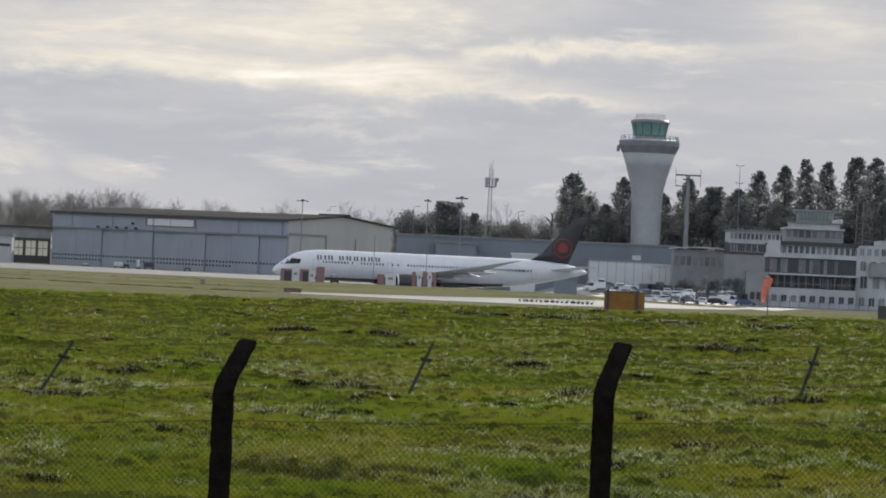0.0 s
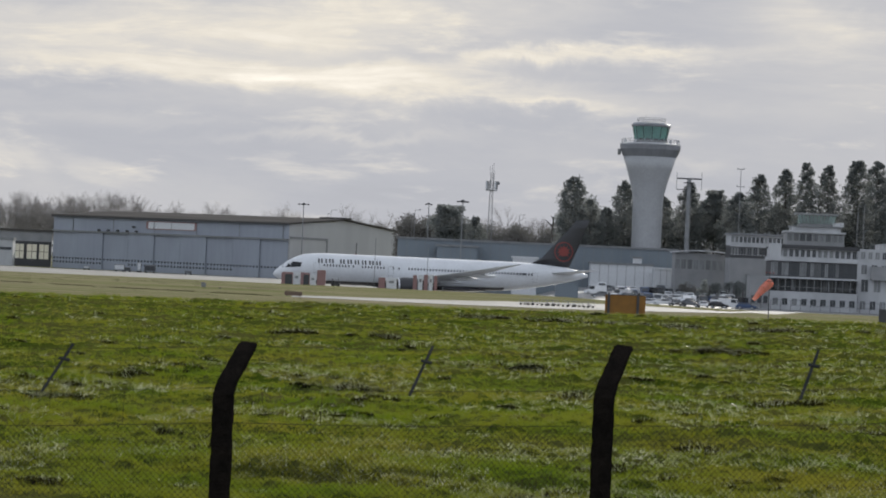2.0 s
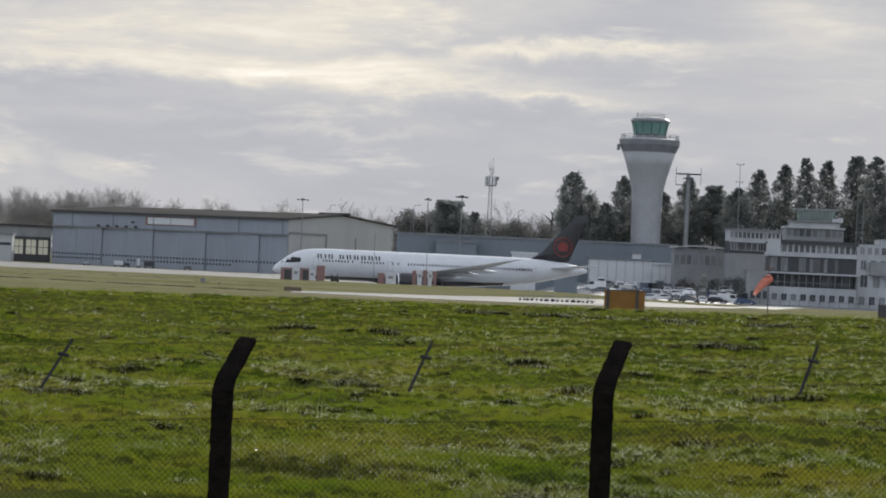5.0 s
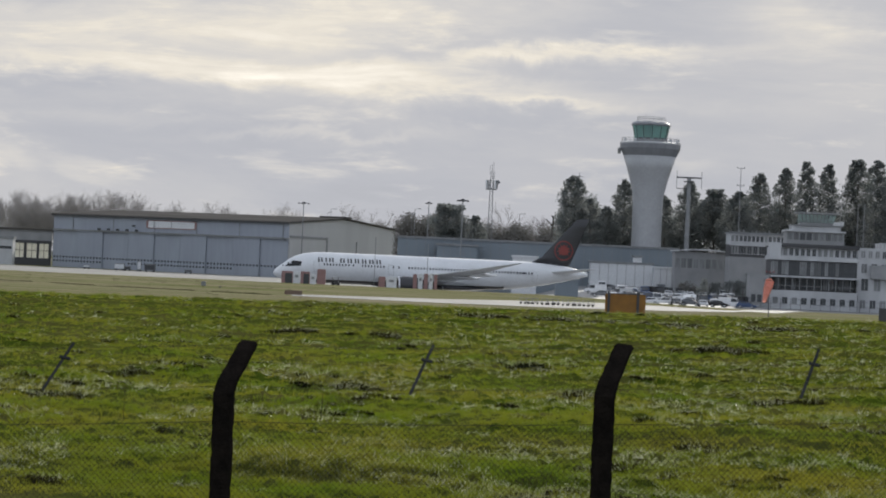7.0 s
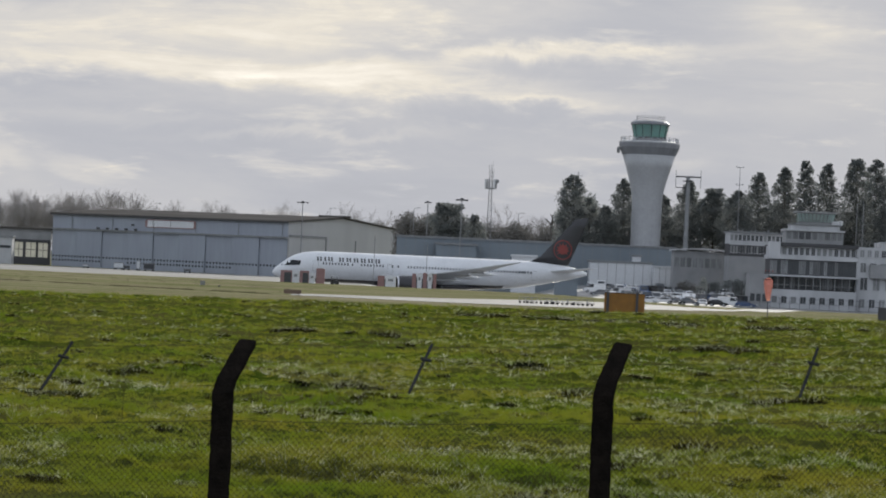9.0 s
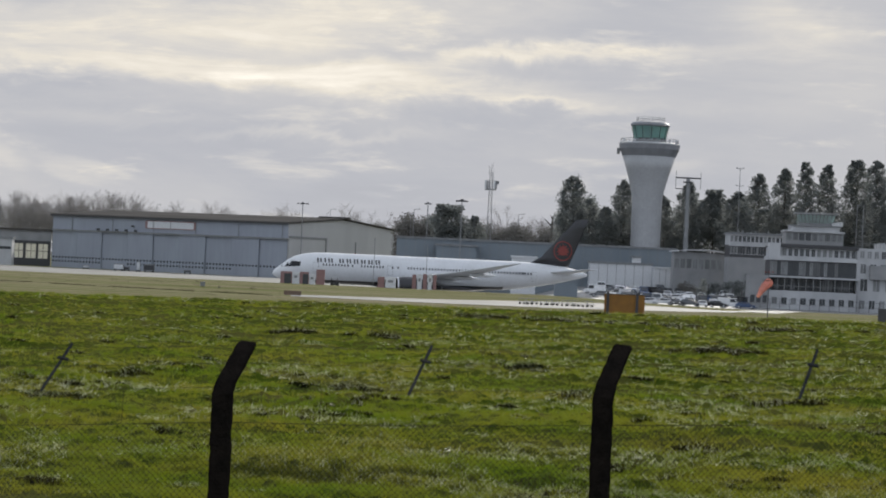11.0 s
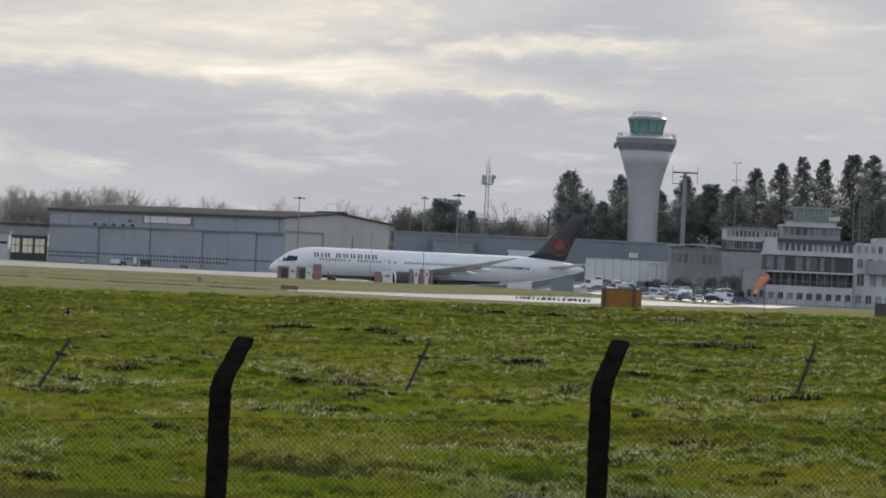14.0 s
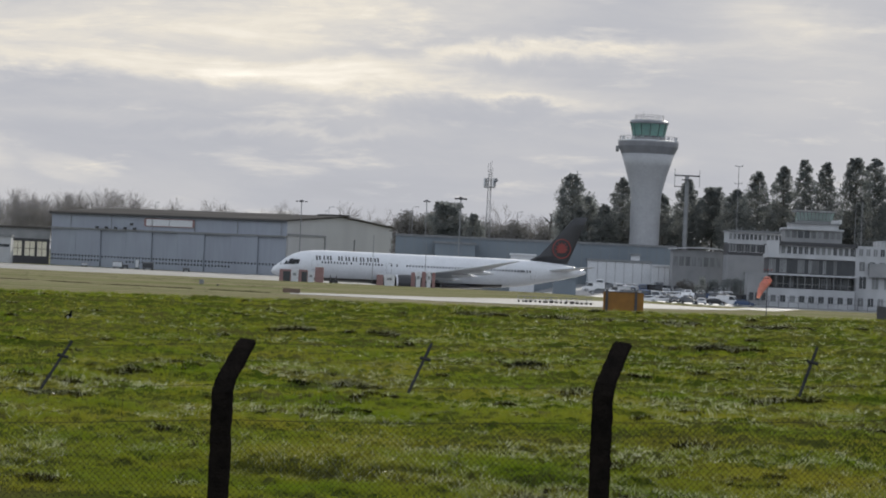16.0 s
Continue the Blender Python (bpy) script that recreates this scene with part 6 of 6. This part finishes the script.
# ---- the magpies ----
def build_magpie(label, size=1.0, patch_=(0.16, 0.25)):
    t = thing("magpie", pose(0, 0, 0), label, "bird")
    # body along +x, feet at z = 0
    def blob(rows, n=14):
        return skin(bmesh.new(), [[(x, w * math.cos(k * math.tau / n), z + h * math.sin(k * math.tau / n)) for k in range(n)] for x, z, w, h in rows])
    part("body", blob([(-0.11, 0.125, 0.012, 0.012), (-0.07, 0.125, 0.04, 0.04), (0.0, 0.135, 0.055, 0.058), (0.06, 0.16, 0.045, 0.05), (0.09, 0.19, 0.032, 0.036), (0.12, 0.215, 0.033, 0.033), (0.15, 0.215, 0.02, 0.02)]), FEATHER_BLACK, t, smooth=True)
    part("white_belly", blob([(-0.06, 0.105, 0.015, 0.015), (0.0, 0.092, 0.034, 0.026), (0.05, 0.115, 0.02, 0.02)]), FEATHER_WHITE, t, "white belly", smooth=True)
    part("beak", tubes(((0.145, 0, 0.213), (0.19, 0, 0.203), 0.011, 0.003), n=6), FEATHER_BLACK, t)
    part("tail", skin(bmesh.new(), [[(x, s * w, z + e) for s, e in ((-1, 0), (1, 0), (1, 0.008), (-1, 0.008))] for x, w, z in ((-0.09, 0.025, 0.12), (-0.25, 0.035, 0.105), (-0.33, 0.01, 0.098))]), FEATHER_BLACK, t)
    for s in (-1, 1):
        part("leg", tubes(((0.0, s * 0.02, 0.1), (0.005, s * 0.022, 0.0), 0.004), ((0.005, s * 0.022, 0.003), (0.04, s * 0.022, 0.003), 0.004), n=4), FEATHER_BLACK, t)
    wings = []
    for s in (-1, 1):
        # a spread wing from the shoulder outwards along y
        bm = skin(bmesh.new(), [[(0.06 - c0 * 0.02, s * y, e), (0.06 + c0 * 0.01, s * y, e + 0.006), (-c, s * y, e + 0.004), (-c, s * y, e)] for y, c, c0, e in ((0.0, 0.07, 0, 0), (0.10, 0.10, 1, 0.0), (0.2, 0.09, 0, 0.0), (0.29, 0.02, -1, 0.0))])
        w = part("wing", bm, FEATHER_BLACK, t, "black wing with white tips")
        part("wing_patch", boxes((-0.05, 0.02, min(s * patch_[0], s * patch_[1]), max(s * patch_[0], s * patch_[1]), -0.004, 0.010)), FEATHER_WHITE, w, "white wing patch")
        wings.append((w, s))
    # grown to size in the meshes themselves
    for o in t.children_recursive:
        o.data.transform(Matrix.Scale(size, 4))
    return t, wings


magpie_a, wings_a = build_magpie("black and white magpie alighting on the rough grass", 1.4, (0.03, 0.10))
magpie_b, wings_b = build_magpie("black and white magpie flying low over the field", 1.9)


def wing_pose(s, lift, size=1.0):
    """Shoulder hinge, lifted by degrees; folded wings lie back along the body."""
    return pose(0.02 * size, s * 0.045 * size, 0.165 * size, s * lift, 0, 0)


def half_folded(s, size=1.0):
    return pose(0.025 * size, s * 0.048 * size, 0.165 * size, 0, -30, s * 42)


def folded(s, size=1.0):
    return pose(0.03 * size, s * 0.05 * size, 0.165 * size, 0, -68, s * 84)


def motions():
    # the cloud band drifts to the left
    walk(clouds, [(0.0, pose(0, 0, 0, 0, 0, 0.0)), (8.0, pose(0, 0, 0, 0, 0, 0.42)), (16.0, pose(0, 0, 0, 0, 0, 0.85))])
    # the windsock: lean of its mouth, middle and tail to the left, and its swing towards the eye
    sway = [(0.0, 20, 12, 4, 5), (0.5, 14, 14, 12, 20), (1.0, 4, 2, 0, 25), (1.5, 62, 34, 20, 15), (2.0, 48, 40, 38, 10), (2.5, 50, 42, 40, 0), (3.0, 50, 38, 30, 0), (3.5, 72, 40, 5, 5),
            (4.0, 76, 66, 60, 10), (4.7, 60, 50, 40, 20), (5.5, 30, 25, 20, 35), (6.5, 20, 14, 8, 42), (7.0, 16, 15, 14, 30), (7.5, 18, 16, 14, 38), (8.0, 26, 20, 14, 38), (8.5, 14, 12, 6, 45), (9.0, 6, 4, 2, 38),
            (10.0, 20, 15, 12, 42), (11.0, 36, 30, 26, 45), (11.5, 44, 34, 26, 45), (12.0, 18, 16, 10, 50), (12.5, 44, 38, 32, 45), (13.0, 36, 28, 20, 42), (13.5, 34, 26, 20, 38), (14.0, 36, 30, 22, 38),
            (14.5, 30, 24, 18, 42), (15.0, 32, 26, 20, 42), (15.5, 36, 28, 22, 38), (16.0, 34, 26, 18, 34)]
    rows = [[], [], []]
    for t, a, b, c, fwd in sway:
        m = pose(-0.28 * math.cos(radians(a)) * 0.5, 0, -0.12)
        for i, lean in enumerate((a, b, c)):
            q = m @ pose(0, 0, 0, -fwd, 0, 0) @ pose(0, 0, 0, 0, lean, 0)
            rows[i].append((t, q))
            m = Matrix.Translation(q @ Vector((0, 0, -sock_lengths[i])))
    for piece, r in zip(sock_pieces, rows):
        walk(piece, r)
    # one magpie flies in from the left and alights
    gx, gy = -14.44, 99.0
    gz = land(gx, gy) + 0.02
    perch_z = land(gx - 7.5, gy) - land(gx, gy)

    def p(dx, dz, pitch, yaw=-10):
        return pose(gx + dx, gy, gz + dz, 0, pitch, yaw)

    walk(magpie_a, [(0.0, p(-7.5, perch_z, -20)), (9.6, p(-7.5, perch_z, -20)), (10.2, p(-6.2, 0.9, -10)), (10.9, p(-3.6, 0.75, -5)), (11.3, p(-1.95, 0.30, -12)), (11.4, p(-1.25, 0.22, -25)), (11.5, p(-0.8, 0.18, -30)), (11.6, p(-0.35, 0.08, -22)),
                    (11.7, p(-0.15, 0.01, 0)), (11.8, p(-0.05, 0.0, 38)), (11.9, p(-0.02, 0.0, 30)), (12.0, p(0.0, 0.0, 18)), (12.3, p(0.0, 0.0, -26)), (12.5, p(0.0, 0.0, -30)), (13.5, p(0.02, 0, -44)), (14.0, p(0.02, 0, -50)), (14.5, p(0.02, 0, -48)), (16.0, p(0.02, 0, -46))])
    for w, s in wings_a:
        beats = [(0.0, folded(s, 1.4)), (9.6, folded(s, 1.4)), (9.75, half_folded(s, 1.4)), (9.9, wing_pose(s, 15, 1.4)), (10.3, wing_pose(s, -20, 1.4)), (10.9, wing_pose(s, 5, 1.4)), (11.1, wing_pose(s, -25, 1.4)), (11.3, wing_pose(s, 12, 1.4)), (11.4, wing_pose(s, 50, 1.4)), (11.5, wing_pose(s, 45, 1.4)), (11.6, wing_pose(s, 10, 1.4)), (11.68, half_folded(s, 1.4)), (11.76, folded(s, 1.4)), (16.0, folded(s, 1.4))]
        walk(w, beats)
    # the other crosses low in front of the terminal and drops into the grass
    fy = 150.0
    pts = [(2.1, 25.91, 4.51), (2.2, 24.84, 4.19), (2.3, 23.83, 4.24), (2.4, 22.72, 4.06), (2.5, 22.15, 4.03),
           (2.6, 21.37, 4.00)]
    lx, ly = 27.03, 198.0
    bz = land(lx, ly) - 0.3
    rest_x = 35.0
    rows_b = [(0.0, pose(rest_x, fy, land(rest_x, fy), 0, -20, 180)), (1.2, pose(rest_x, fy, land(rest_x, fy), 0, -20, 180)), (1.6, pose(31.5, fy, 4.75, 0, -5, 178))] + [(t, pose(x, fy, z - 0.2, 0, 4, 172)) for t, x, z in pts]
    rows_b += [(2.7, pose(24.34, 175.0, bz + 0.25, 0, 14, 165)), (2.8, pose((lx + 24.34) / 2, 188.0, bz + 0.12, 0, 10, 165)), (2.95, pose(lx, ly, bz, 0, 0, 165)), (16.0, pose(lx, ly, bz, 0, 0, 165))]
    walk(magpie_b, rows_b)
    for w, s in wings_b:
        walk(w, [(0.0, folded(s, 1.9)), (1.2, folded(s, 1.9)), (1.35, half_folded(s, 1.9)), (1.5, wing_pose(s, -10, 1.9)), (1.9, wing_pose(s, 10, 1.9)), (2.1, wing_pose(s, 12, 1.9)), (2.2, wing_pose(s, -8, 1.9)), (2.3, wing_pose(s, 12, 1.9)), (2.4, wing_pose(s, 68, 1.9)), (2.5, wing_pose(s, 64, 1.9)), (2.6, wing_pose(s, 45, 1.9)), (2.68, half_folded(s, 1.9)), (2.76, folded(s, 1.9)), (16.0, folded(s, 1.9))])


motions()
